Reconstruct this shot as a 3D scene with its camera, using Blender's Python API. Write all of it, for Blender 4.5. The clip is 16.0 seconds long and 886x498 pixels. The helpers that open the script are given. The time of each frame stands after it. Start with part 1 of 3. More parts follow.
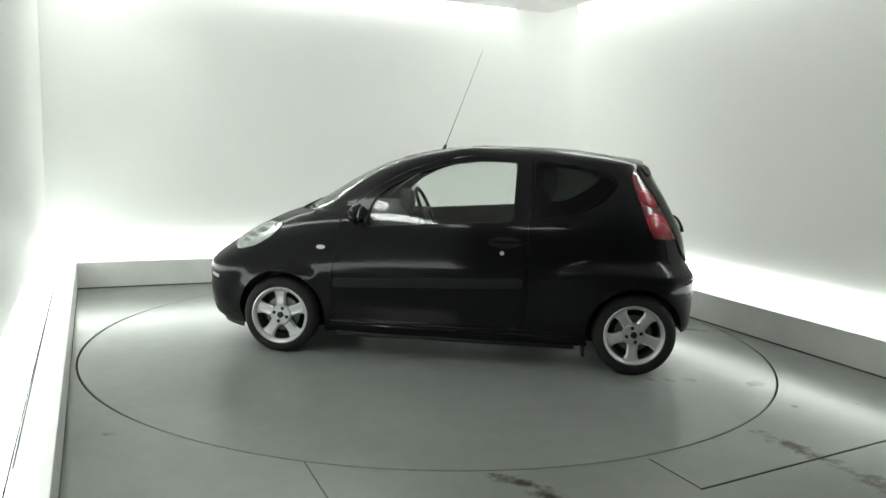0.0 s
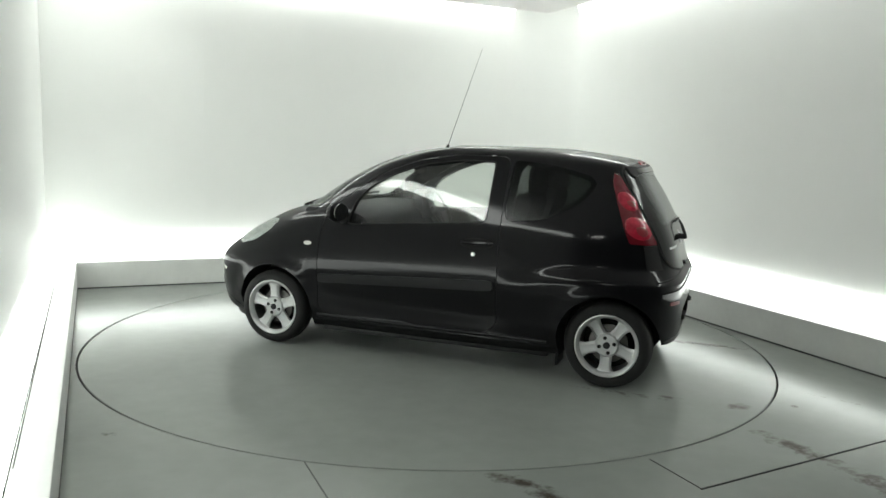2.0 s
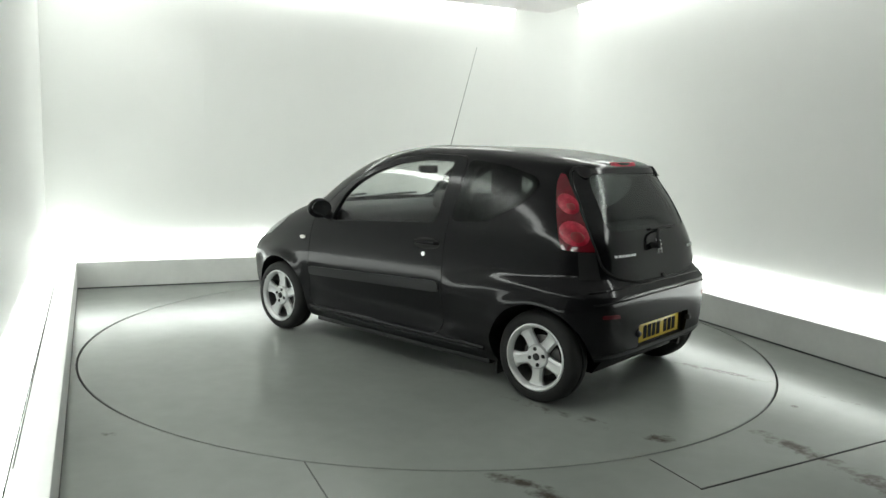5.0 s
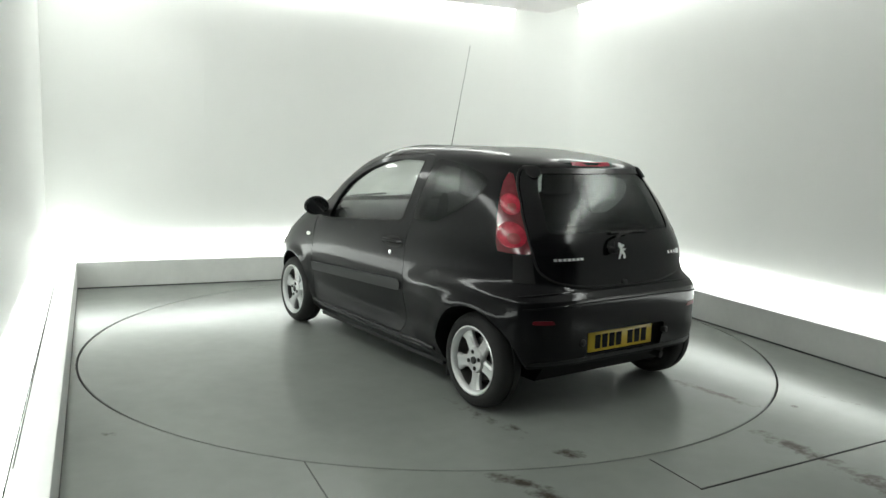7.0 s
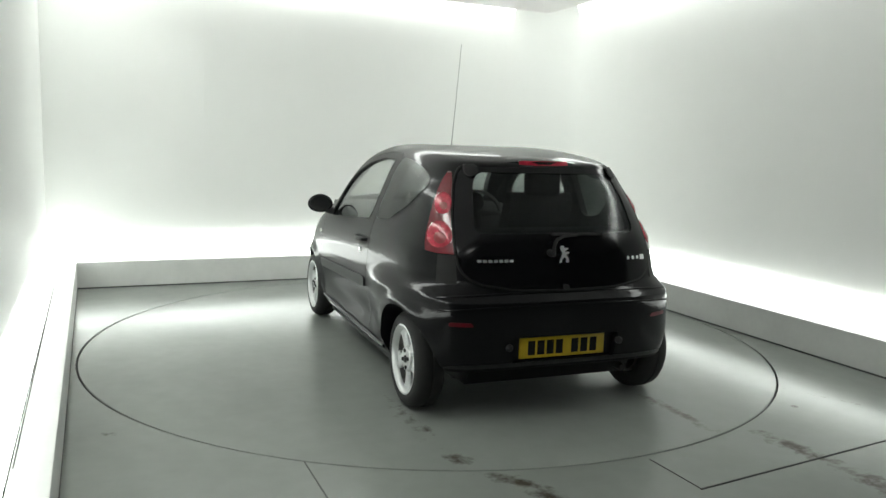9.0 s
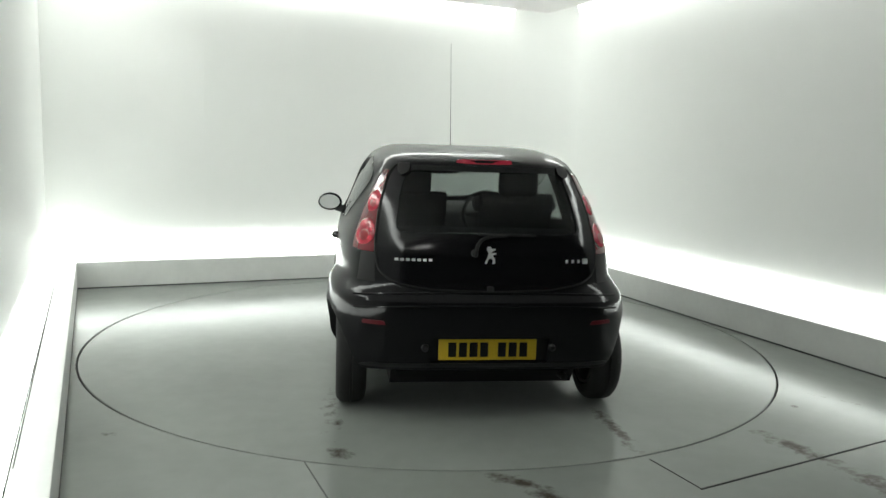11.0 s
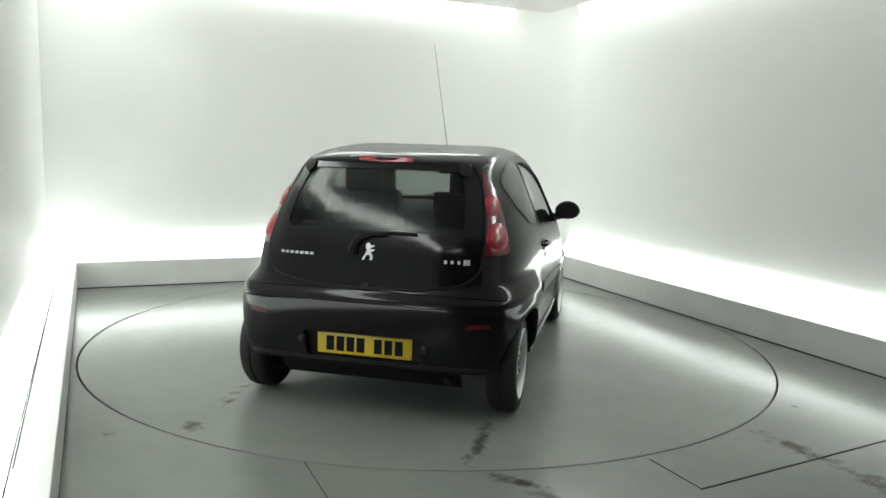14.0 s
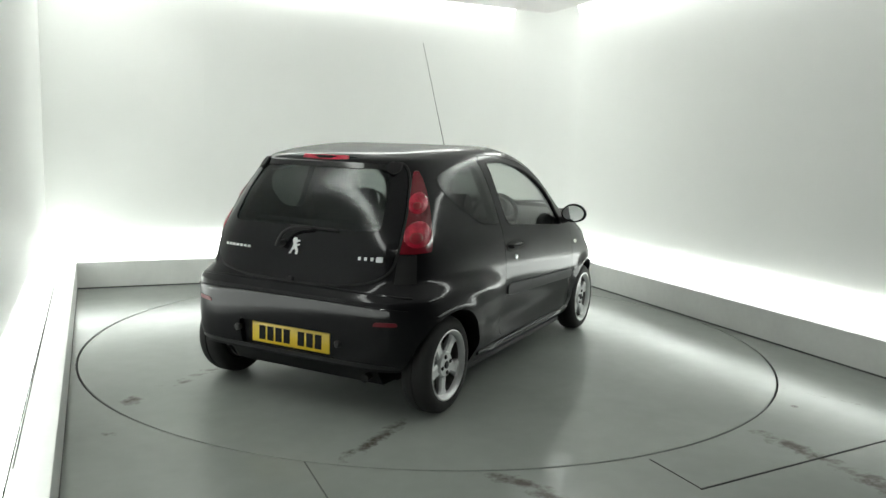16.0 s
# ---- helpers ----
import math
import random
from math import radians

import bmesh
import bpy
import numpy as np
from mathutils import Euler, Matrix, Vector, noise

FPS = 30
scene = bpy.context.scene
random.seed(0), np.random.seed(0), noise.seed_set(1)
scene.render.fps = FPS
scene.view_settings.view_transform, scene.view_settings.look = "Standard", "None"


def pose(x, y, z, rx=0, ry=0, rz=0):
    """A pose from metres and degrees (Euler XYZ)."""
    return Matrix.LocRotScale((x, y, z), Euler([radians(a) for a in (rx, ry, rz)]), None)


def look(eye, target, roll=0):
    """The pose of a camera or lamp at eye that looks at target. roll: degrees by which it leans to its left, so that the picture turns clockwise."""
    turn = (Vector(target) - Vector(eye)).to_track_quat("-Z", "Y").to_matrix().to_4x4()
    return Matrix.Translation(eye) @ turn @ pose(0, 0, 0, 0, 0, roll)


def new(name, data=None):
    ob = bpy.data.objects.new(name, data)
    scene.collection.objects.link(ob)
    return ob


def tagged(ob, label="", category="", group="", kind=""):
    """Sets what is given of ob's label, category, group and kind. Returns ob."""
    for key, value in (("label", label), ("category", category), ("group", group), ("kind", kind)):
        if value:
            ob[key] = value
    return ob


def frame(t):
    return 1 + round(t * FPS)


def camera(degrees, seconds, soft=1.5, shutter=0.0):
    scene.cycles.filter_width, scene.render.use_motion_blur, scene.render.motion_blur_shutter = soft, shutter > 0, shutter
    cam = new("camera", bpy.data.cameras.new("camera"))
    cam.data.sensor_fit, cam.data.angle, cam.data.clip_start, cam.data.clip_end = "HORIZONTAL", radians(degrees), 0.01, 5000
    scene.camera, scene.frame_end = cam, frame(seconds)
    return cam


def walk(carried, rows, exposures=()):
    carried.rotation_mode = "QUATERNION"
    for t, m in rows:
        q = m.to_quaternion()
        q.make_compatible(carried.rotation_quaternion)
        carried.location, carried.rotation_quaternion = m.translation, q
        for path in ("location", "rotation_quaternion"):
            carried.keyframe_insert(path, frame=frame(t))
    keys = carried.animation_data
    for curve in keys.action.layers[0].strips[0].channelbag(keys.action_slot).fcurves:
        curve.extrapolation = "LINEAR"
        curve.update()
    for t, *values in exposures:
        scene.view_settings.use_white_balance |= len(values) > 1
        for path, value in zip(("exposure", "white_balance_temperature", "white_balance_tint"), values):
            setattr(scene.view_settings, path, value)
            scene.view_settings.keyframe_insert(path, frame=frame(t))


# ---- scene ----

# ---------------------------------------------------------------- camera
TURN = 23.5                      # the booth's turn against the view
EYE = (0.0, -5.718, 1.458)


def aim(pitch, yaw):
    p, w = radians(pitch), radians(yaw)
    return (EYE[0] + math.sin(w) * math.cos(p), EYE[1] + math.cos(w) * math.cos(p), EYE[2] - math.sin(p))


cam = camera(59.14, 16.0, soft=1.5)
VIEW = look(EYE, aim(7.896, 0.751), 1.8325)
walk(cam, [(0, VIEW), (16, VIEW)], exposures=[(0, 0.13, 6500, 10), (16, 0.13, 6500, 10)])

# ---------------------------------------------------------------- world
world = bpy.data.worlds.new("world")
scene.world = world
world.use_nodes = True
world.node_tree.nodes["Background"].inputs[0].default_value = (0.5, 0.55, 0.52, 1)
world.node_tree.nodes["Background"].inputs[1].default_value = 0.02
LED, WASH, PENDANT = 4.2, 13.5, 26.0
COVE = 9.2


# ---------------------------------------------------------------- materials
def mat(name, base, rough=0.5, metal=0.0, spec=0.5, coat=0.0, vary=0.0, scale=8.0, bump=0.0, bscale=60.0,
        rvary=0.0, detail=6.0, emit=0.0, trans=0.0, ior=1.45, second=None, obj=True):
    m = bpy.data.materials.new(name)
    m.use_nodes = True
    nt = m.node_tree
    b = nt.nodes["Principled BSDF"]
    b.inputs["Base Color"].default_value = (*base, 1)
    b.inputs["Roughness"].default_value = rough
    b.inputs["Metallic"].default_value = metal
    b.inputs["Specular IOR Level"].default_value = spec
    b.inputs["Coat Weight"].default_value = coat
    b.inputs["Coat Roughness"].default_value = 0.04
    b.inputs["Transmission Weight"].default_value = trans
    b.inputs["IOR"].default_value = ior
    if emit:
        b.inputs["Emission Color"].default_value = (*base, 1)
        b.inputs["Emission Strength"].default_value = emit
    tc = nt.nodes.new("ShaderNodeTexCoord")
    if vary or rvary:
        n = nt.nodes.new("ShaderNodeTexNoise")
        n.inputs["Scale"].default_value = scale
        n.inputs["Detail"].default_value = detail
        nt.links.new(tc.outputs["Object"], n.inputs["Vector"])
        n2 = nt.nodes.new("ShaderNodeTexNoise")
        n2.inputs["Scale"].default_value = scale * 9
        n2.inputs["Detail"].default_value = 3
        nt.links.new(tc.outputs["Object"], n2.inputs["Vector"])
        mx = nt.nodes.new("ShaderNodeMath")
        mx.operation = "MULTIPLY_ADD"
        mx.inputs[1].default_value = 0.3
        nt.links.new(n2.outputs["Fac"], mx.inputs[0])
        nt.links.new(n.outputs["Fac"], mx.inputs[2])
        if vary:
            lo = second or [c * (1 - vary) for c in base]
            g = nt.nodes.new("ShaderNodeMath")
            g.operation = "MULTIPLY_ADD"
            g.inputs[1].default_value, g.inputs[2].default_value = 1.8, -0.67
            r = nt.nodes.new("ShaderNodeMix")
            r.data_type, r.clamp_factor = "RGBA", False
            r.inputs[6].default_value = (*lo, 1)
            r.inputs[7].default_value = (*[min(1, c * (1 + vary * 0.6)) for c in base], 1)
            nt.links.new(mx.outputs[0], g.inputs[0])
            nt.links.new(g.outputs[0], r.inputs[0])
            nt.links.new(r.outputs[2], b.inputs["Base Color"])
        if rvary:
            q = nt.nodes.new("ShaderNodeMath")
            q.operation = "MULTIPLY_ADD"
            q.inputs[1].default_value, q.inputs[2].default_value = rvary * 4, rough - rvary * 2.6
            nt.links.new(mx.outputs[0], q.inputs[0])
            nt.links.new(q.outputs[0], b.inputs["Roughness"])
    if bump:
        n = nt.nodes.new("ShaderNodeTexNoise")
        n.inputs["Scale"].default_value = bscale
        n.inputs["Detail"].default_value = 4
        nt.links.new(tc.outputs["Object"], n.inputs["Vector"])
        u = nt.nodes.new("ShaderNodeBump")
        u.inputs["Strength"].default_value = bump
        u.inputs["Distance"].default_value = 0.01
        nt.links.new(n.outputs["Fac"], u.inputs["Height"])
        nt.links.new(u.outputs[0], b.inputs["Normal"])
    return m


def glass(name, tint, rough=0.02, gloss=0.035):
    """Thin pane: clear tinted passage and a mirror gloss."""
    m = bpy.data.materials.new(name)
    m.use_nodes = True
    nt = m.node_tree
    nt.nodes.clear()
    out = nt.nodes.new("ShaderNodeOutputMaterial")
    tr = nt.nodes.new("ShaderNodeBsdfTransparent")
    tr.inputs[0].default_value = (*tint, 1)
    gl = nt.nodes.new("ShaderNodeBsdfGlossy")
    gl.inputs["Roughness"].default_value = rough
    lw = nt.nodes.new("ShaderNodeLayerWeight")
    lw.inputs["Blend"].default_value = 0.5
    pw = nt.nodes.new("ShaderNodeMath")
    pw.operation = "POWER"
    pw.inputs[1].default_value = 4.5
    fr = nt.nodes.new("ShaderNodeMath")
    fr.operation = "MULTIPLY_ADD"
    fr.inputs[1].default_value, fr.inputs[2].default_value = 0.85, gloss
    nt.links.new(lw.outputs["Facing"], pw.inputs[0])
    nt.links.new(pw.outputs[0], fr.inputs[0])
    mx = nt.nodes.new("ShaderNodeMixShader")
    nt.links.new(fr.outputs[0], mx.inputs[0])
    nt.links.new(tr.outputs[0], mx.inputs[1])
    nt.links.new(gl.outputs[0], mx.inputs[2])
    nt.links.new(mx.outputs[0], out.inputs[0])
    return m


M_WALL = mat("white_wall_paint", (0.85, 0.86, 0.84), 0.55, vary=0.02, scale=0.7, bump=0.03, bscale=40)
M_CEIL = mat("ceiling_paint", (0.80, 0.775, 0.775), 0.7, vary=0.03, scale=1.0)
M_PLINTH = mat("plinth_paint", (0.72, 0.73, 0.71), 0.42, vary=0.10, scale=2.5, bump=0.05, bscale=30)
M_LED = mat("led_light", (0.945, 1.0, 0.95), emit=LED)
M_COVE = mat("cove_light", (0.955, 1.0, 0.955), emit=COVE)
M_WASH = mat("wash_light", (0.945, 1.0, 0.95), emit=WASH)
M_TUBE = mat("tube_light", (1.0, 1.0, 0.96), emit=PENDANT)
M_METAL = mat("white_metal_channel", (0.8, 0.8, 0.79), 0.4, vary=0.03, scale=6)
M_DARK = mat("dark_hall_wall", (0.09, 0.092, 0.09), 0.8, vary=0.2, scale=1.5)
M_PAINT = mat("black_car_paint", (0.006, 0.006, 0.007), 0.42, spec=0.06, coat=0.44)
M_PAINT.node_tree.nodes["Principled BSDF"].inputs["Coat Roughness"].default_value = 0.095
M_PLASTIC = mat("black_plastic", (0.012, 0.012, 0.013), 0.5, vary=0.2, scale=20, bump=0.08, bscale=400)
M_TRIM = mat("dark_trim", (0.008, 0.008, 0.009), 0.38)
M_SEAL = mat("rubber_seal", (0.004, 0.004, 0.004), 0.7)
M_INNER = mat("cabin_lining", (0.05, 0.05, 0.052), 0.75, vary=0.15, scale=12)
M_SEAT = mat("seat_cloth", (0.03, 0.03, 0.033), 0.9, vary=0.3, scale=30, bump=0.2, bscale=300)
M_TYRE = mat("tyre_rubber", (0.012, 0.012, 0.012), 0.75, vary=0.2, scale=15, bump=0.15, bscale=120)
M_ALLOY = mat("silver_alloy", (0.60, 0.61, 0.61), 0.34, 0.6, vary=0.06, scale=25)
M_DISC = mat("brake_steel", (0.16, 0.155, 0.15), 0.45, 0.8, vary=0.2, scale=30)
M_CHROME = mat("chrome", (0.88, 0.89, 0.89), 0.28, 0.7)
M_RED = mat("red_lamp_lens", (0.46, 0.02, 0.045), 0.24, coat=0.6, vary=0.45, scale=26, bump=0.25, bscale=70)
M_REDDEEP = mat("deep_red_lens", (0.24, 0.007, 0.016), 0.3, coat=0.35, vary=0.2, scale=20)
M_HOUSING = mat("dark_red_housing", (0.14, 0.008, 0.016), 0.16, coat=0.8, vary=0.2, scale=20)
M_REFLEX = mat("dark_red_reflex", (0.11, 0.004, 0.010), 0.4, spec=0.3)
M_AMBER = mat("clear_indicator", (0.75, 0.74, 0.70), 0.15, coat=1.0)
M_LAMPGLASS = glass("headlamp_glass", (0.92, 0.94, 0.93))
M_REFLECTOR = mat("headlamp_reflector", (0.62, 0.63, 0.62), 0.22, 0.9)
M_YELLOW = mat("plate_yellow", (0.62, 0.44, 0.025), 0.35, vary=0.06, scale=20)
M_INK = mat("plate_black", (0.008, 0.008, 0.008), 0.7, spec=0.15)
M_GLASS = glass("side_glass", (0.95, 0.965, 0.955), 0.02, 0.045)
M_TINT = glass("tinted_glass", (0.36, 0.38, 0.37), 0.2, 0.022)
M_HATCH = glass("hatch_glass", (0.56, 0.59, 0.58), 0.15, 0.03)
M_FRIT = mat("black_glass_panel", (0.006, 0.006, 0.007), 0.13, spec=0.42, rvary=0.04, scale=6)
M_MIRROR = mat("mirror_face", (0.8, 0.82, 0.82), 0.03, 1.0)


# ---------------------------------------------------------------- mesh tools
def part(name, bm, material, parent=None, label="", smooth=35):
    me = bpy.data.meshes.new(name)
    bmesh.ops.recalc_face_normals(bm, faces=bm.faces)
    bm.to_mesh(me)
    bm.free()
    return mesh_part(name, me, material, parent, label, smooth)


def mesh_part(name, me, material, parent=None, label="", smooth=35):
    for m in (material if isinstance(material, (list, tuple)) else [material]):
        me.materials.append(m)
    if smooth:
        me.shade_smooth()
        me.set_sharp_from_angle(angle=radians(smooth))
    ob = new(name, me)
    if parent:
        ob.parent = parent
    if label:
        tagged(ob, label)
    return ob


def box(bm, x0, x1, y0, y1, z0, z1, bevel=0.0, m=None):
    r = bmesh.ops.create_cube(bm, size=1)
    vs = r["verts"]
    bmesh.ops.scale(bm, vec=(x1 - x0, y1 - y0, z1 - z0), verts=vs)
    bmesh.ops.translate(bm, vec=((x0 + x1) / 2, (y0 + y1) / 2, (z0 + z1) / 2), verts=vs)
    if bevel:
        es = list({e for v in vs for e in v.link_edges})
        out = bmesh.ops.bevel(bm, geom=es, offset=bevel, segments=2, affect="EDGES", profile=0.5)
        vs = list({v for f in out["faces"] for v in f.verts} | {v for v in vs if v.is_valid})
    if m is not None:
        bmesh.ops.transform(bm, matrix=m, verts=vs)
    return vs


def boxed(*a, **k):
    bm = bmesh.new()
    box(bm, *a, **k)
    return bm


def lathe(profile, seg=48, axis="Y", closed=False):
    """A turned form from (radius, along) pairs."""
    bm = bmesh.new()
    rings = []
    for r, h in profile:
        ring = []
        for i in range(seg):
            a = 2 * math.pi * i / seg
            c, s = r * math.cos(a), r * math.sin(a)
            ring.append(bm.verts.new((c, h, s) if axis == "Y" else (c, s, h)))
        rings.append(ring)
    pairs = list(zip(rings, rings[1:])) + ([(rings[-1], rings[0])] if closed else [])
    for a, b in pairs:
        for i in range(seg):
            bm.faces.new((a[i], a[(i + 1) % seg], b[(i + 1) % seg], b[i]))
    if not closed:
        for ring in (rings[0], rings[-1]):
            bm.faces.new(ring)
    return bm


def tube(points, radius, seg=10, close=False):
    """A rod along a row of points."""
    bm = bmesh.new()
    pts = [Vector(p) for p in points]
    n = len(pts)
    rings = []
    for i, p in enumerate(pts):
        a = pts[(i - 1) % n] if (i or close) else p
        b = pts[(i + 1) % n] if (i < n - 1 or close) else p
        q = (b - a).to_track_quat("Z", "Y")
        r = radius[i] if isinstance(radius, (list, tuple)) else radius
        rings.append([bm.verts.new(p + q @ Vector((r * math.cos(k * 2 * math.pi / seg), r * math.sin(k * 2 * math.pi / seg), 0))) for k in range(seg)])
    for i in range(n if close else n - 1):
        a, b = rings[i], rings[(i + 1) % n]
        for k in range(seg):
            bm.faces.new((a[k], a[(k + 1) % seg], b[(k + 1) % seg], b[k]))
    if not close:
        bm.faces.new(rings[0])
        bm.faces.new(rings[-1])
    return bm


def rounded(poly, r=0.03, k=4):
    """A polygon with its corners rounded."""
    out = []
    n = len(poly)
    for i in range(n):
        p = Vector(poly[i])
        a, b = Vector(poly[i - 1]) - p, Vector(poly[(i + 1) % n]) - p
        ra, rb = min(r, a.length * 0.45), min(r, b.length * 0.45)
        a, b = p + a.normalized() * ra, p + b.normalized() * rb
        for j in range(k + 1):
            t = j / k
            out.append(tuple((1 - t) ** 2 * a + 2 * t * (1 - t) * p + t * t * b))
    return out


def prism(poly, axis, lo, hi):
    """A closed prism over a polygon: axis 'y' takes (x, z), axis 'x' takes (y, z), axis 'z' takes (x, y)."""
    bm = bmesh.new()
    put = {"y": lambda p, d: (p[0], d, p[1]), "x": lambda p, d: (d, p[0], p[1]), "z": lambda p, d: (p[0], p[1], d)}[axis]
    a = [bm.verts.new(put(p, lo)) for p in poly]
    b = [bm.verts.new(put(p, hi)) for p in poly]
    bm.faces.new(a)
    bm.faces.new(list(reversed(b)))
    n = len(poly)
    for i in range(n):
        bm.faces.new((a[i], b[i], b[(i + 1) % n], a[(i + 1) % n]))
    bmesh.ops.recalc_face_normals(bm, faces=bm.faces)
    return bm


def to_mesh(bm):
    me = bpy.data.meshes.new("work")
    bmesh.ops.recalc_face_normals(bm, faces=bm.faces)
    bm.to_mesh(me)
    bm.free()
    return me


def carve(me, steps):
    """Boolean steps on a mesh: ('DIFFERENCE' or 'INTERSECT', bmesh or mesh)."""
    ob = new("work", me)
    made = [ob]
    for kind, other in steps:
        o = new("work", other if isinstance(other, bpy.types.Mesh) else to_mesh(other))
        made.append(o)
        md = ob.modifiers.new("cut", "BOOLEAN")
        md.operation, md.object, md.solver = kind, o, "EXACT"
    dg = bpy.context.evaluated_depsgraph_get()
    dg.update()
    out = bpy.data.meshes.new_from_object(ob.evaluated_get(dg))
    for o in made:
        bpy.data.objects.remove(o)
    return out


def patch(poly, to3d, step=0.04, thick=0.004):
    """A curved sheet over a surface: the polygon is cut into a lattice and every corner laid on the surface."""
    bm = bmesh.new()
    bm.faces.new([bm.verts.new((p[0], p[1], 0)) for p in poly])
    for ax in (0, 1):
        lo, hi = min(p[ax] for p in poly), max(p[ax] for p in poly)
        k = max(1, int((hi - lo) / step))
        for i in range(1, k):
            co = [0, 0, 0]
            co[ax] = lo + (hi - lo) * i / k
            no = [0, 0, 0]
            no[ax] = 1
            bmesh.ops.bisect_plane(bm, geom=bm.verts[:] + bm.edges[:] + bm.faces[:], plane_co=co, plane_no=no)
    flat = {v: (v.co.x, v.co.y) for v in bm.verts}
    for v, (a, b) in flat.items():
        v.co = to3d(a, b, 0.0)
    if thick:
        back = {v: bm.verts.new(to3d(a, b, -thick)) for v, (a, b) in flat.items()}
        rim = [e for e in bm.edges if len(e.link_faces) == 1]
        faces = list(bm.faces)
        for f in faces:
            bm.faces.new([back[v] for v in reversed(f.verts)])
        for e in rim:
            a, b = e.verts
            bm.faces.new((a, b, back[b], back[a]))
    return bm


# ---------------------------------------------------------------- the booth
def room(u, v, z=0.0):
    c, s = math.cos(radians(TURN)), math.sin(radians(TURN))
    return Vector((u * c - v * s, u * s + v * c, z))


BOOTH = Matrix.Rotation(radians(TURN), 4, "Z")
PU, PV, FRONT = 2.44, 2.56, -4.0          # inner faces of the plinths, and the booth's open front
CAP, GAP, HIGH = 0.14, 0.11, 0.245
WU, WV = PU + CAP + GAP, PV + CAP + GAP
CEIL, TOP = 2.915, 3.35
RING = 2.412


def setting(name, bm, material, label, category="", smooth=0):
    ob = part(name, bm, material, None, label, smooth)
    ob.matrix_world = BOOTH
    return tagged(ob, label, category or name.split("_")[0], kind="structure")


def floor_material(name, stains):
    """Grey wet-looking floor paint; stains are (x, y, half length, half width, turn, strength)."""
    m = mat(name, (0.25, 0.268, 0.25), 0.2, spec=0.23, vary=0.14, scale=1.0, detail=5, rvary=0.045, bump=0.02, bscale=9)
    nt = m.node_tree
    b = nt.nodes["Principled BSDF"]
    base = b.inputs["Base Color"].links[0].from_socket
    tc = nt.nodes.new("ShaderNodeTexCoord")
    n = nt.nodes.new("ShaderNodeTexNoise")
    n.inputs["Scale"].default_value, n.inputs["Detail"].default_value, n.inputs["Roughness"].default_value = 16, 6, 0.65
    nt.links.new(tc.outputs["Object"], n.inputs["Vector"])
    total = None
    for x, y, a, w, turn, k in stains:
        mp = nt.nodes.new("ShaderNodeMapping")
        mp.vector_type = "TEXTURE"
        mp.inputs["Location"].default_value = (x, y, 0)
        mp.inputs["Rotation"].default_value = (0, 0, radians(turn))
        mp.inputs["Scale"].default_value = (a, w, 1)
        nt.links.new(tc.outputs["Object"], mp.inputs["Vector"])
        ln = nt.nodes.new("ShaderNodeVectorMath")
        ln.operation = "LENGTH"
        nt.links.new(mp.outputs[0], ln.inputs[0])
        r = nt.nodes.new("ShaderNodeMapRange")
        r.inputs[1].default_value, r.inputs[2].default_value, r.inputs[3].default_value, r.inputs[4].default_value = 0.15, 1.3, k, 0.0
        nt.links.new(ln.outputs["Value"], r.inputs[0])
        if total is None:
            total = r.outputs[0]
        else:
            mx = nt.nodes.new("ShaderNodeMath")
            mx.operation = "MAXIMUM"
            nt.links.new(total, mx.inputs[0])
            nt.links.new(r.outputs[0], mx.inputs[1])
            total = mx.outputs[0]
    ad = nt.nodes.new("ShaderNodeMath")
    ad.operation = "MULTIPLY_ADD"
    ad.inputs[1].default_value = 1.6
    nt.links.new(n.outputs["Fac"], ad.inputs[0])
    nt.links.new(total, ad.inputs[2])
    rr = nt.nodes.new("ShaderNodeMapRange")
    rr.inputs[1].default_value, rr.inputs[2].default_value, rr.inputs[3].default_value, rr.inputs[4].default_value = 1.16, 1.62, 0.0, 0.9
    nt.links.new(ad.outputs[0], rr.inputs[0])
    mix = nt.nodes.new("ShaderNodeMix")
    mix.data_type = "RGBA"
    nt.links.new(rr.outputs[0], mix.inputs[0])
    nt.links.new(base, mix.inputs[6])
    mix.inputs[7].default_value = (0.050, 0.038, 0.028, 1)
    nt.links.new(mix.outputs[2], b.inputs["Base Color"])
    return m


M_FLOOR = floor_material("grey_floor_paint", [(-0.64, -2.44, 0.2, 0.07, -50, 0.8), (-0.57, -2.61, 0.16, 0.07, -60, 0.8), (0.88, -2.6, 0.36, 0.09, -85, 0.75), (0.9, -3.03, 0.3, 0.12, -85, 0.7), (-2.25, -1.3, 0.09, 0.06, 0, 0.45), (1.39, -2.12, 0.025, 0.025, 0, 1.0), (1.72, -2.06, 0.5, 0.05, -66, 0.35)])
M_TABLE = floor_material("grey_turntable_paint", [(-1.95, -0.75, 0.36, 0.06, 0, 0.75), (-1.72, -0.74, 0.14, 0.06, 0, 0.7), (-2.17, 0.67, 0.1, 0.07, 20, 0.85), (-1.78, 0.69, 0.14, 0.05, 0, 0.55), (-1.6, 0.72, 0.5, 0.09, 0, 0.45)])
M_JOINT = mat("dark_joint", (0.012, 0.014, 0.012), 0.7)
# floor plate joints, and the shadow line painted at the plinth feet
M_LINE = mat("grey_joint_and_shadow_line", (0.07, 0.075, 0.07), 0.8)


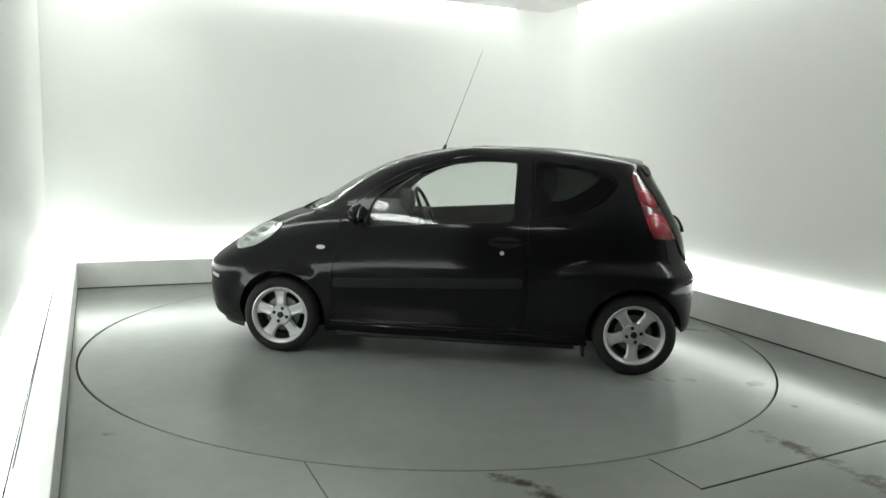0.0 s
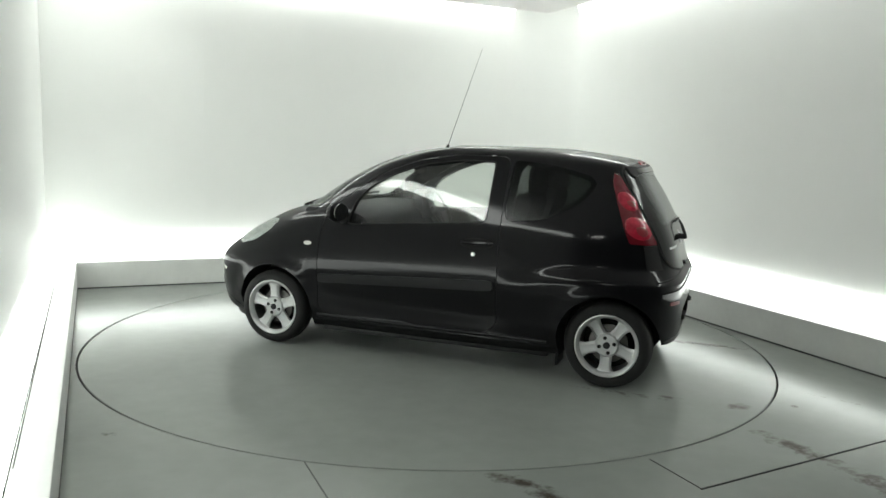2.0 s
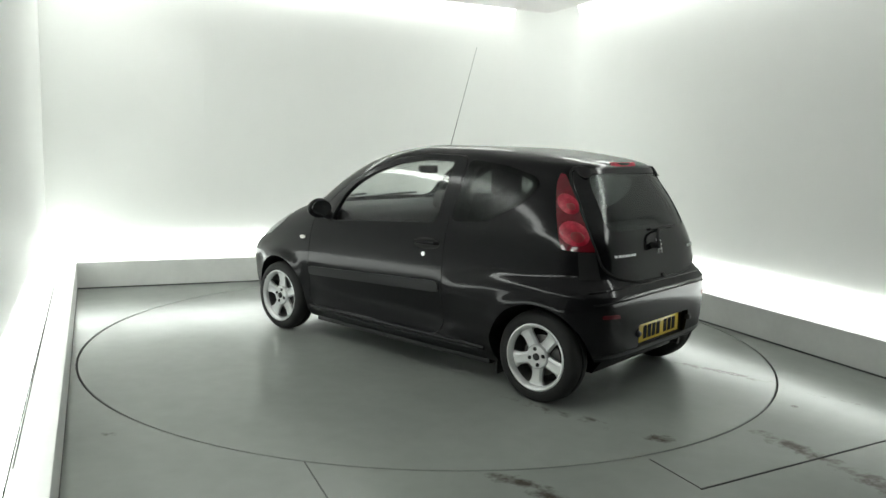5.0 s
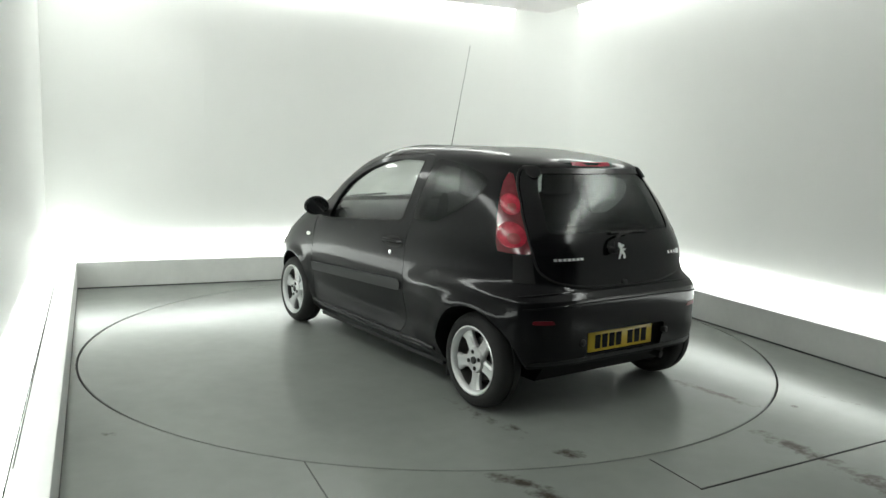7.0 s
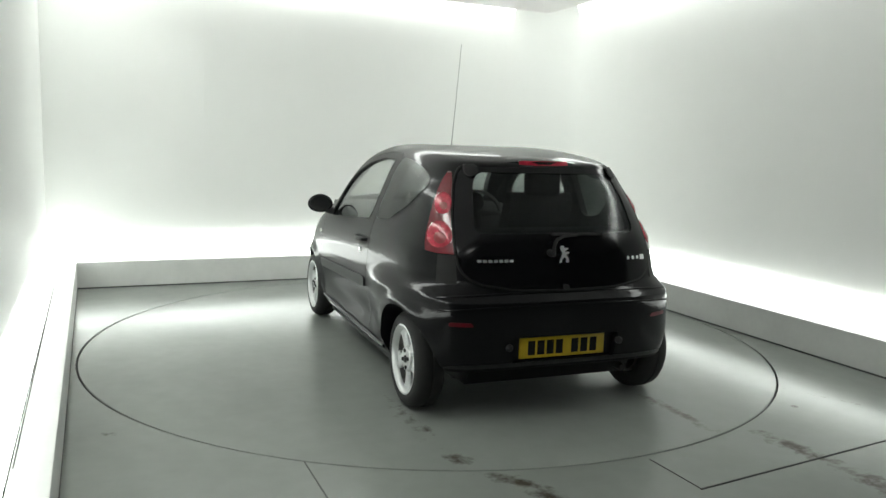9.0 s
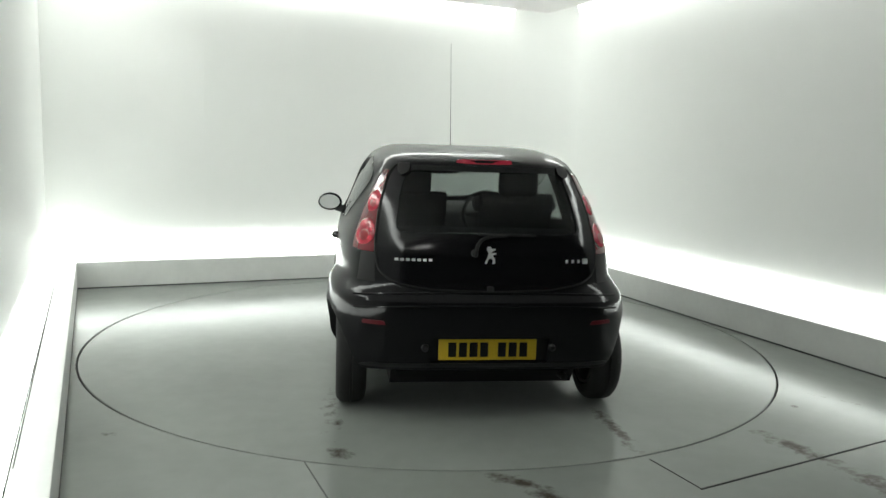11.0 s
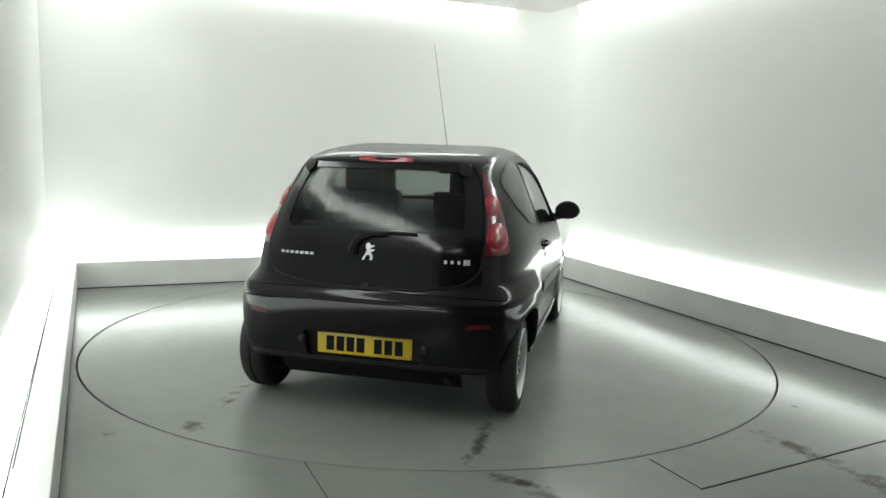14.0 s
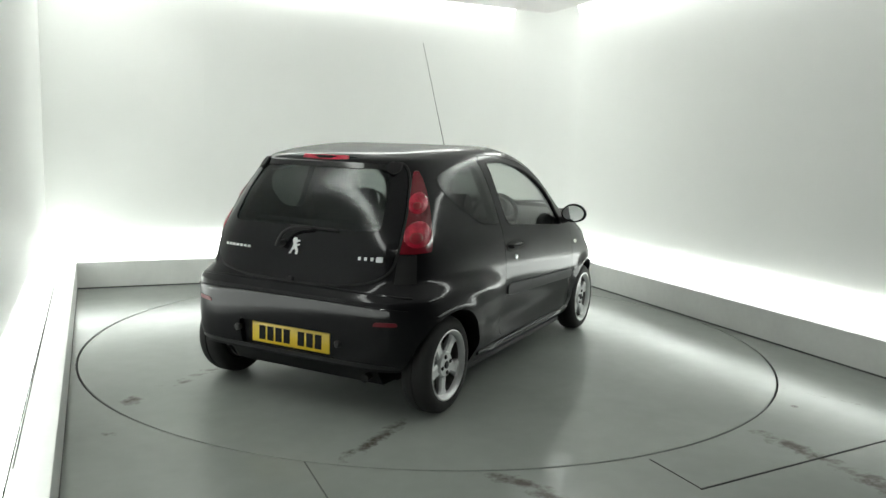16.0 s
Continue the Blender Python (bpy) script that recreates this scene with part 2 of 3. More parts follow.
def light_channel(m, long, up):
    """A slim wall channel; y points from the wall into the room, up is 1 over the plinth and -1 at the ceiling."""
    t = new("light_channel")
    t.matrix_world = m
    tagged(t, "slim white light channel hidden along the wall", "strip light", "wall light channels")
    a = long / 2
    back = prism([(0.0, -0.10 * up), (0.103, -0.10 * up), (0.103, 0.0), (0.024, 0.185 * up), (0.012, 0.185 * up)], "x", -a, a)
    part("channel", back, M_METAL, t, "white metal channel", 0)
    bm = bmesh.new()
    sec = [(0.1045, 0.002 * up), (0.0275, 0.185 * up), (0.030, 0.187 * up), (0.107, 0.004 * up)]
    rows = [[bm.verts.new((x, y, z)) for y, z in sec] for x in (-a, a)]
    for i in range(4):
        bm.faces.new((rows[0][i], rows[0][(i + 1) % 4], rows[1][(i + 1) % 4], rows[1][i]))
    bm.faces.new(rows[0])
    bm.faces.new(rows[1])
    part("diffuser", bm, M_LED if up > 0 else M_COVE, t, "glowing diffuser", 0)
    lo, hi = sorted((0.1865 * up, 0.1925 * up))
    part("wash_strip", boxed(-a, a, 0.008, 0.028, lo, hi), M_WASH, t, "glowing strip", 0)
    return t


def tube_lamp(m):
    t = new("tube_lamp")
    t.matrix_world = m
    tagged(t, "tube lamp hanging in the dark hall before the booth", "lamp")
    part("housing", boxed(-0.5, 0.5, -0.06, 0.06, 0.03, 0.09, bevel=0.01), M_METAL, t)
    bm = lathe([(0.018, -0.46), (0.018, 0.46)], 16, "Z")
    bmesh.ops.transform(bm, matrix=Matrix.Rotation(radians(90), 4, "Y"), verts=bm.verts)
    part("tube", bm, M_TUBE, t, "glowing tube", 40)
    for x in (-0.35, 0.35):
        part("rod", tube([(x, 0, 0.08), (x, 0, 0.955)], 0.006, 8), M_METAL, t)
    return t


def build_booth():
    bm = bmesh.new()
    a = [bm.verts.new((RING * math.cos(i * math.pi / 64), RING * math.sin(i * math.pi / 64), 0)) for i in range(128)]
    s = 9.0
    b = []
    for i in range(128):
        x, y = math.cos(i * math.pi / 64), math.sin(i * math.pi / 64)
        k = s / max(abs(x), abs(y))
        b.append(bm.verts.new((x * k, y * k, 0)))
    for i in range(128):
        bm.faces.new((a[i], a[(i + 1) % 128], b[(i + 1) % 128], b[i]))
    down = bmesh.ops.extrude_edge_only(bm, edges=[e for e in bm.edges if all(v in a for v in e.verts)])
    bmesh.ops.translate(bm, vec=(0, 0, -0.12), verts=[v for v in down["geom"] if isinstance(v, bmesh.types.BMVert)])
    setting("floor", bm, M_FLOOR, "grey painted wet-looking floor with stains and plate joints", "floor")
    pit = lathe([(RING + 0.2, -0.14), (RING + 0.2, -0.12)], 96, "Z")
    setting("floor_pit", pit, M_JOINT, "dark bottom of the gap round the turntable", "floor")
    # walls
    setting("wall_left", boxed(-WU - 0.15, -WU, FRONT, WV + 0.15, -0.02, TOP), M_WALL, "plain white studio wall washed by hidden lights", "wall")
    setting("wall_right", boxed(WU, WU + 0.15, FRONT, WV + 0.15, -0.02, TOP), M_WALL, "plain white studio wall washed by hidden lights", "wall")
    setting("wall_back", boxed(-WU, WU, WV, WV + 0.15, -0.02, TOP), M_WALL, "plain white studio wall washed by hidden lights", "wall")
    setting("ceiling", boxed(-PU, PU, -3.2, PV, CEIL, CEIL + 0.05), M_CEIL, "pale dropped ceiling panel with lit cove edges", "ceiling")
    setting("ceiling_upper", boxed(-WU - 0.15, WU + 0.15, FRONT, WV + 0.15, TOP, TOP + 0.1), M_WALL, "white upper ceiling over the cove lights", "ceiling")
    setting("trim", boxed(-1.263, -1.255, WV - 0.0035, WV - 0.0005, HIGH + 0.2, CEIL + 0.2), M_WALL, "slim white cover strip over a wall panel joint", "trim")
    R = 0.55
    bow = [(WU - R + R * math.sin(a), WV - R + R * math.cos(a)) for a in np.linspace(0, math.pi / 2, 17)]
    setting("wall_corner", prism(bow + [(WU - 0.0005, WV - 0.0005)], "z", 0.0, TOP), M_WALL, "softly rounded white inner wall corner", "wall", 40)
    # plinths
    w = CAP
    for name, q in (("plinth_left", (-PU - w, -PU, FRONT, PV)), ("plinth_right", (PU, PU + w, FRONT, PV)), ("plinth_back", (-PU - w, PU + w, PV, PV + w))):
        setting(name, boxed(q[0], q[1], q[2], q[3], 0, HIGH, bevel=0.004), M_PLINTH, "low grey painted plinth hiding the wall lights", "plinth")
    # floor joints
    for p, q, half, z, m, label in (((0.083, -2.45), (0.089, -2.79), 0.002, 0.0, M_LINE, "thin grey joint between floor plates"),
                                    ((-1.4425, -1.935), (-1.4425, -2.73), 0.0025, 0.0, M_LINE, "thin grey joint between floor plates"),
                                    ((0.083, -2.792), (PU, -2.585), 0.0045, 0.0, M_JOINT, "dark open joint between floor plates"),
                                    ((-2.581, 1.5), (-2.571, -2.2), 0.0028, HIGH - 0.002, M_JOINT, "dark joint along the top of the plinth")):
        d = (Vector(q) - Vector(p)).normalized().orthogonal() * half
        quad = [Vector(p) + d, Vector(q) + d, Vector(q) - d, Vector(p) - d]
        setting("joint", prism([tuple(c) for c in quad], "z", z - 0.001, z + 0.003), m, label, "joint")
    # thin dark strips that paint the shadow line at the foot of the plinths
    for u0, u1, v0, v1 in ((-PU, PU, PV - 0.003, PV - 0.0005), (PU - 0.003, PU - 0.0005, FRONT, PV - 0.004), (-PU + 0.0005, -PU + 0.003, FRONT, PV - 0.004)):
        setting("baseboard", boxed(u0, u1, v0, v1, 0.0, 0.011), M_LINE, "thin dark strip painted as the shadow line at the plinth's foot", "baseboard")
    # light channels along the walls: a tilted diffuser towards the room, a weaker wash along the wall behind it
    for q, turn, long in (((-WU, (FRONT + WV) / 2), -90, WV - FRONT - 0.1), ((WU, (FRONT + WV - 0.52) / 2), 90, WV - FRONT - 0.62), ((-0.26, WV), 180, 2 * WU - 0.62)):
        for z, up in ((HIGH + 0.004, 1), (CEIL + 0.135, -1)):
            # the cove strips stop short of the far left corner
            cut = 0.3 if up < 0 and turn != 90 else 0.0
            du, dv = (cut / 2, 0.0) if turn == 180 else (0.0, -cut / 2)
            light_channel(BOOTH @ pose(q[0] + du, q[1] + dv, z, 0, 0, turn), long - cut, up)
    tube_lamp(BOOTH @ pose(-1.9, -4.7, 3.25))
    # dark hall round the open front
    setting("wall_hall_left", boxed(-5.2, -5.0, -9, FRONT, 0, 4.2), M_DARK, "dark hall wall outside the booth", "wall")
    setting("wall_hall_right", boxed(5.0, 5.2, -9, FRONT, 0, 4.2), M_DARK, "dark hall wall outside the booth", "wall")
    setting("wall_hall_front", boxed(-5.2, 5.2, -9.2, -9, 0, 4.2), M_DARK, "dark hall wall outside the booth", "wall")
    setting("wall_hall_back", boxed(-5.2, -WU - 0.15, FRONT, FRONT + 0.1, 0, 4.2), M_DARK, "dark outside of the booth wall", "wall")
    setting("wall_hall_side", boxed(WU + 0.15, 5.2, FRONT, FRONT + 0.1, 0, 4.2), M_DARK, "dark outside of the booth wall", "wall")
    setting("wall_hall_over", boxed(-WU - 0.15, WU + 0.15, FRONT - 0.02, FRONT, CEIL + 0.05, 4.2), M_DARK, "dark panel over the booth opening", "wall")
    setting("ceiling_hall", boxed(-5.2, 5.2, -9.2, FRONT, 4.2, 4.3), M_DARK, "dark hall ceiling", "ceiling")


def build_table():
    bm = lathe([(RING - 0.012, -0.1), (RING - 0.012, -0.003), (RING - 0.015, 0.0)], 128, "Z")
    t = part("turntable", bm, M_TABLE, None, "", 20)
    part("edge_ring", lathe([(RING - 0.0115, -0.06), (RING - 0.0115, -0.006), (RING - 0.009, -0.006), (RING - 0.009, -0.06)], 128, "Z", True), M_JOINT, t, "dark steel edge ring", 20)
    return t


build_booth()
table = tagged(build_table(), "grey painted round turntable flush with the floor", "turntable")


# ---------------------------------------------------------------- the car's surface
# x forward, y to its left, z up; metres from the middle of the wheelbase
KZ = [0.17, 0.22, 0.30, 0.40, 0.50, 0.58, 0.64, 0.69, 0.74, 0.80, 0.88, 0.94, 1.00, 1.08, 1.16, 1.24, 1.30, 1.35, 1.385, 1.41, 1.428, 1.438, 1.443]
KF = [1.765, 1.795, 1.805, 1.812, 1.812, 1.80, 1.755, 1.69, 1.62, 1.53, 1.385, 1.26, 1.08, 0.95, 0.83, 0.69, 0.57, 0.44, 0.32, 0.19, 0.05, -0.08, -0.22]
KR = [1.48, 1.52, 1.555, 1.566, 1.570, 1.572, 1.571, 1.538, 1.516, 1.502, 1.485, 1.462, 1.435, 1.395, 1.350, 1.300, 1.265, 1.235, 1.12, 0.95, 0.80, 0.68, 0.55]
KB = [0.71, 0.750, 0.768, 0.776, 0.790, 0.801, 0.801, 0.799, 0.796, 0.791, 0.778, 0.762, 0.740, 0.710, 0.678, 0.644, 0.614, 0.582, 0.552, 0.515, 0.468, 0.41, 0.32]
KNF = [4.0, 4.4, 4.8, 5.0, 5.0, 5.0, 4.9, 4.8, 4.7, 4.5, 4.3, 4.1, 3.9, 4.0, 4.1, 4.1, 4.0, 3.8, 3.4, 3.0, 2.6, 2.4, 2.3]
KNR = [6.0, 6.2, 6.4, 6.4, 6.2, 6.0, 5.8, 5.4, 5.2, 5.2, 5.2, 5.2, 5.2, 5.2, 5.2, 5.0, 5.0, 4.8, 4.5, 4.1, 3.6, 3.2, 2.8]
XC = -0.05


def smooth_table(ks, vs):
    """Smooth interpolation through a short table (monotone cubic)."""
    x, y = np.array(ks), np.array(vs)
    h = np.diff(x)
    d = np.diff(y) / h
    m = np.zeros(len(x))
    m[0], m[-1] = d[0], d[-1]
    for i in range(1, len(x) - 1):
        if d[i - 1] * d[i] > 0:
            w1, w2 = 2 * h[i] + h[i - 1], h[i] + 2 * h[i - 1]
            m[i] = (w1 + w2) / (w1 / d[i - 1] + w2 / d[i])

    def f(z):
        z = min(max(z, x[0]), x[-1])
        i = min(int(np.searchsorted(x, z, "right")) - 1, len(h) - 1)
        t = (z - x[i]) / h[i]
        return ((1 + 2 * t) * (1 - t) ** 2 * y[i] + t * (1 - t) ** 2 * h[i] * m[i] + t * t * (3 - 2 * t) * y[i + 1] + t * t * (t - 1) * h[i] * m[i + 1])
    return f


F_F, F_R, F_B, F_NF, F_NR = (smooth_table(KZ, k) for k in (KF, KR, KB, KNF, KNR))
AXLE, HUB, ARCH = 1.17, 0.275, 0.308


def swell(x, z):
    """Haunches over the wheels and the tuck below the door moulding."""
    def step(d, lo, hi):
        t = min(max((hi - d) / (hi - lo), 0.0), 1.0)
        return t * t * (3 - 2 * t)
    q = min(max((-x - 0.42) / 0.50, 0.0), 1.0)
    q = q * q * (3 - 2 * q)
    e = 0.044 * q * step(z, 0.575 + 0.075 * q, 0.68 + 0.085 * q)
    e += 0.010 * step(math.hypot(x + AXLE, z - HUB), 0.335, 0.375)
    e += 0.022 * step(math.hypot(AXLE - x, z - HUB), 0.315, 0.372)
    e *= step(0.26 - z, -0.10, 0.06)
    e += 0.026 * math.exp(-((z - 0.228) / 0.024) ** 2) * math.exp(-(x / 0.80) ** 8)
    e -= 0.014 * math.exp(-((z - 0.38) / 0.09) ** 2) * math.exp(-(x / 0.62) ** 4)
    return e


def side_y(x, z, off=0.0):
    """Half width of the body at x and height z."""
    b = F_B(z)
    if x >= XC:
        a, n = F_F(z) - XC, F_NF(z)
    else:
        a, n = F_R(z) + XC, F_NR(z)
    q = min(abs(x - XC) / a, 0.9995)
    return b * (1 - q ** n) ** (1 / n) + swell(x, z) + off


def rear_x(y, z, off=0.0):
    b, a, n = F_B(z), F_R(z) + XC, F_NR(z)
    y = abs(y) - swell(-F_R(z) + 0.12, z) * min(max((abs(y) - 0.3) / 0.2, 0.0), 1.0)
    q = min(y / b, 0.9995)
    return XC - a * (1 - q ** n) ** (1 / n) - off


def front_x(y, z, off=0.0):
    b, a, n = F_B(z), F_F(z) - XC, F_NF(z)
    q = min(abs(y) / b, 0.9995)
    return XC + a * (1 - q ** n) ** (1 / n) + off


def on_side(sign, off=0.0):
    return lambda x, z, d: Vector((x, sign * side_y(x, z, off + d), z))


def on_rear(off=0.0):
    return lambda y, z, d: Vector((rear_x(y, z, off + d), y, z))


def on_front(off=0.0):
    return lambda y, z, d: Vector((front_x(y, z, off + d), y, z))


def contour(z, inset, count):
    """One level outline of the body, evenly stepped, from nose round the left side to the tail and back."""
    pts = []
    b = F_B(z) - inset
    for front in (True, False):
        a = (F_F(z) - XC if front else F_R(z) + XC) - inset
        n = F_NF(z) if front else F_NR(z)
        th = np.linspace(0, 1, 400) ** 1.0 * math.pi / 2
        c, s = np.cos(th), np.sin(th)
        x = XC + (a * c ** (2 / n) if front else -a * s ** (2 / n))
        y = b * (s ** (2 / n) if front else c ** (2 / n))
        pts.append(np.stack([x, y], 1))
    p = np.vstack([pts[0], pts[1][1:]])
    d = np.r_[0, np.cumsum(np.hypot(*np.diff(p, axis=0).T))]
    half = count // 2
    s = np.linspace(0, d[-1], half + 1)
    q = np.stack([np.interp(s, d, p[:, 0]), np.interp(s, d, p[:, 1])], 1)
    if not inset:
        for i in range(half + 1):
            q[i, 1] += swell(q[i, 0], z) * min(max((q[i, 1] - 0.3) / 0.2, 0.0), 1.0)
    other = q[1:-1][::-1] * np.array([1, -1])
    return np.vstack([q, other])


def hull(inset, z0, z1, rows, count):
    bm = bmesh.new()
    zs = np.linspace(z0, z1, rows)
    zs = z0 + (z1 - z0) * (1 - (1 - (zs - z0) / (z1 - z0)) ** 1.45)
    rings = [[bm.verts.new((x, y, z)) for x, y in contour(z, inset, count)] for z in zs]
    for a, b in zip(rings, rings[1:]):
        for i in range(count):
            bm.faces.new((a[i], a[(i + 1) % count], b[(i + 1) % count], b[i]))
    bm.faces.new(rings[0])
    bm.faces.new(rings[-1])
    return bm


def drum(x, y0, y1, r, seg=72):
    bm = lathe([(r, y0), (r, y1)], seg, "Y")
    bmesh.ops.translate(bm, vec=(x, 0, HUB), verts=bm.verts)
    return bm


DOOR_GLASS = [(0.60, 0.895), (-0.375, 0.968), (-0.385, 1.33), (-0.37, 1.345), (-0.14, 1.347), (0.10, 1.312), (0.30, 1.245), (0.46, 1.160), (0.56, 1.06)]
DOOR = [(0.79, 0.90), (0.81, 0.60), (0.815, 0.32), (0.78, 0.245), (-0.40, 0.262), (-0.475, 0.33), (-0.475, 0.98), (-0.485, 1.35), (-0.44, 1.385), (-0.14, 1.388),
        (0.14, 1.345), (0.36, 1.262), (0.56, 1.145), (0.70, 1.03)]
QUARTER = [(-0.53, 0.992), (-0.74, 1.015), (-0.93, 1.130), (-1.01, 1.225), (-0.97, 1.262), (-0.80, 1.305), (-0.55, 1.332)]
QUARTER_PANE = [(-0.494, 0.985), (-0.74, 1.003), (-0.95, 1.112), (-1.045, 1.225), (-1.0, 1.282), (-0.80, 1.333), (-0.502, 1.365)]
SCREEN = [(-0.59, 1.015), (0.59, 1.015), (0.465, 1.35), (-0.465, 1.35)]
HATCH = [(0.0, 0.705), (0.30, 0.712), (0.50, 0.745), (0.575, 0.80), (0.588, 0.92), (0.565, 1.10), (0.52, 1.25), (0.475, 1.335),
         (-0.475, 1.335), (-0.52, 1.25), (-0.565, 1.10), (-0.588, 0.92), (-0.575, 0.80), (-0.50, 0.745), (-0.30, 0.712)]
HATCH_HOLE = [(0.49, 0.99), (0.46, 1.20), (0.42, 1.305), (-0.42, 1.305), (-0.46, 1.20), (-0.49, 0.99)]


def grown(poly, d):
    """The polygon pushed outwards by d."""
    out = []
    n = len(poly)
    area = sum(poly[i - 1][0] * poly[i][1] - poly[i][0] * poly[i - 1][1] for i in range(n))
    sg = 1 if area > 0 else -1
    for i in range(n):
        a, p, b = Vector(poly[i - 1]), Vector(poly[i]), Vector(poly[(i + 1) % n])
        u, w = (p - a).normalized(), (b - p).normalized()
        nu, nw = Vector((u.y, -u.x)) * sg, Vector((w.y, -w.x)) * sg
        m = (nu + nw)
        m = m / max(0.5, m.length_squared / 2)
        out.append(tuple(p + m * d))
    return out


def build_shell(car):
    outer = to_mesh(hull(0.0, 0.17, 1.4425, 84, 168))
    inner = to_mesh(hull(0.045, 0.25, 1.385, 40, 96))
    wells = [("DIFFERENCE", drum(x, y0, y1, ARCH + 0.03)) for x in (AXLE, -AXLE) for y0, y1 in ((0.47, 1.0), (-1.0, -0.47))]
    inner = carve(inner, wells)
    arches = [("DIFFERENCE", drum(x, y0, y1, ARCH)) for x in (AXLE, -AXLE) for y0, y1 in ((0.50, 1.0), (-1.0, -0.50))]
    shell = carve(outer, [("DIFFERENCE", inner)] + arches)
    dg, dr = rounded(DOOR_GLASS, 0.05), rounded(DOOR, 0.05)
    qg = rounded(QUARTER, 0.06)
    holes = [("DIFFERENCE", prism(dr, "y", -1.2, 1.2)), ("DIFFERENCE", prism(qg, "y", -1.2, 1.2)),
             ("DIFFERENCE", prism(rounded(SCREEN, 0.06), "x", 0.05, 2.2)), ("DIFFERENCE", prism(rounded(HATCH_HOLE, 0.05), "x", -2.0, -0.9)),
             ("DIFFERENCE", prism(rounded([(-0.31, 0.325), (0.31, 0.325), (0.33, 0.46), (-0.33, 0.46)], 0.02), "x", -1.8, -1.530)),
             ("DIFFERENCE", prism([(-1.75, 0.298), (-1.46, 0.285), (-1.34, 0.12), (-1.75, 0.12)], "y", -1.2, 1.2))]
    body = carve(shell.copy(), holes)
    mesh_part("body", body, M_PAINT, car, "glossy black painted body shell", 28)
    inset = rounded(grown(DOOR, -0.004), 0.05)
    for s in (1, -1):
        lo, hi = (0.3, 1.2) if s > 0 else (-1.2, -0.3)
        d = carve(shell.copy(), [("INTERSECT", prism(inset, "y", lo, hi)), ("DIFFERENCE", prism(dg, "y", -1.2, 1.2))])
        door = mesh_part("door", d, M_PAINT, car, "glossy black front door", 28)
        part("window_glass", patch(rounded(grown(DOOR_GLASS, 0.012), 0.05), on_side(s, -0.012), 0.05, 0.004), M_GLASS, door, "clear door glass").visible_shadow = False
        rim = [on_side(s, -0.002)(x, z, 0) for x, z in dg]
        part("window_seal", tube(rim, 0.006, 6, True), M_SEAL, door)
        mould = [(0.80, 0.490), (0.80, 0.552), (-0.40, 0.612), (-0.45, 0.602), (-0.45, 0.550), (-0.40, 0.540)]
        part("door_moulding", patch(rounded(mould, 0.02), on_side(s, 0.011), 0.05, 0.014), M_TRIM, door, "black side moulding strip", 40)
        # handle in its dish
        hx, hz = -0.33, 0.835
        dish = [(hx + 0.11 * math.cos(a), hz + 0.036 * math.sin(a)) for a in np.linspace(0, 2 * math.pi, 24, endpoint=False)]
        part("handle_dish", patch(dish, on_side(s, 0.0015), 0.03, 0.004), M_SEAL, door)
        bar = [on_side(s, o)(x, 0.842, 0) for x, o in ((-0.23, 0.0), (-0.25, 0.022), (-0.33, 0.030), (-0.41, 0.022), (-0.43, 0.0))]
        part("handle", tube(bar, [0.010, 0.013, 0.014, 0.013, 0.010], 8), M_PAINT, door, "black pull handle")
        lock = lathe([(0.014, 0.0), (0.014, 0.006), (0.011, 0.009)], 16)
        bmesh.ops.transform(lock, matrix=Matrix.Translation(on_side(s, -0.002)(-0.311, 0.768, 0)) @ Matrix.Scale(s, 4, (0, 1, 0)), verts=lock.verts)
        part("door_lock", lock, M_CHROME, door, "round silver door lock")
        part("quarter_glass", patch(rounded(QUARTER_PANE, 0.05), on_side(s, 0.007), 0.04, 0.004), M_TINT, car, "dark tinted rear quarter glass").visible_shadow = False
    return shell


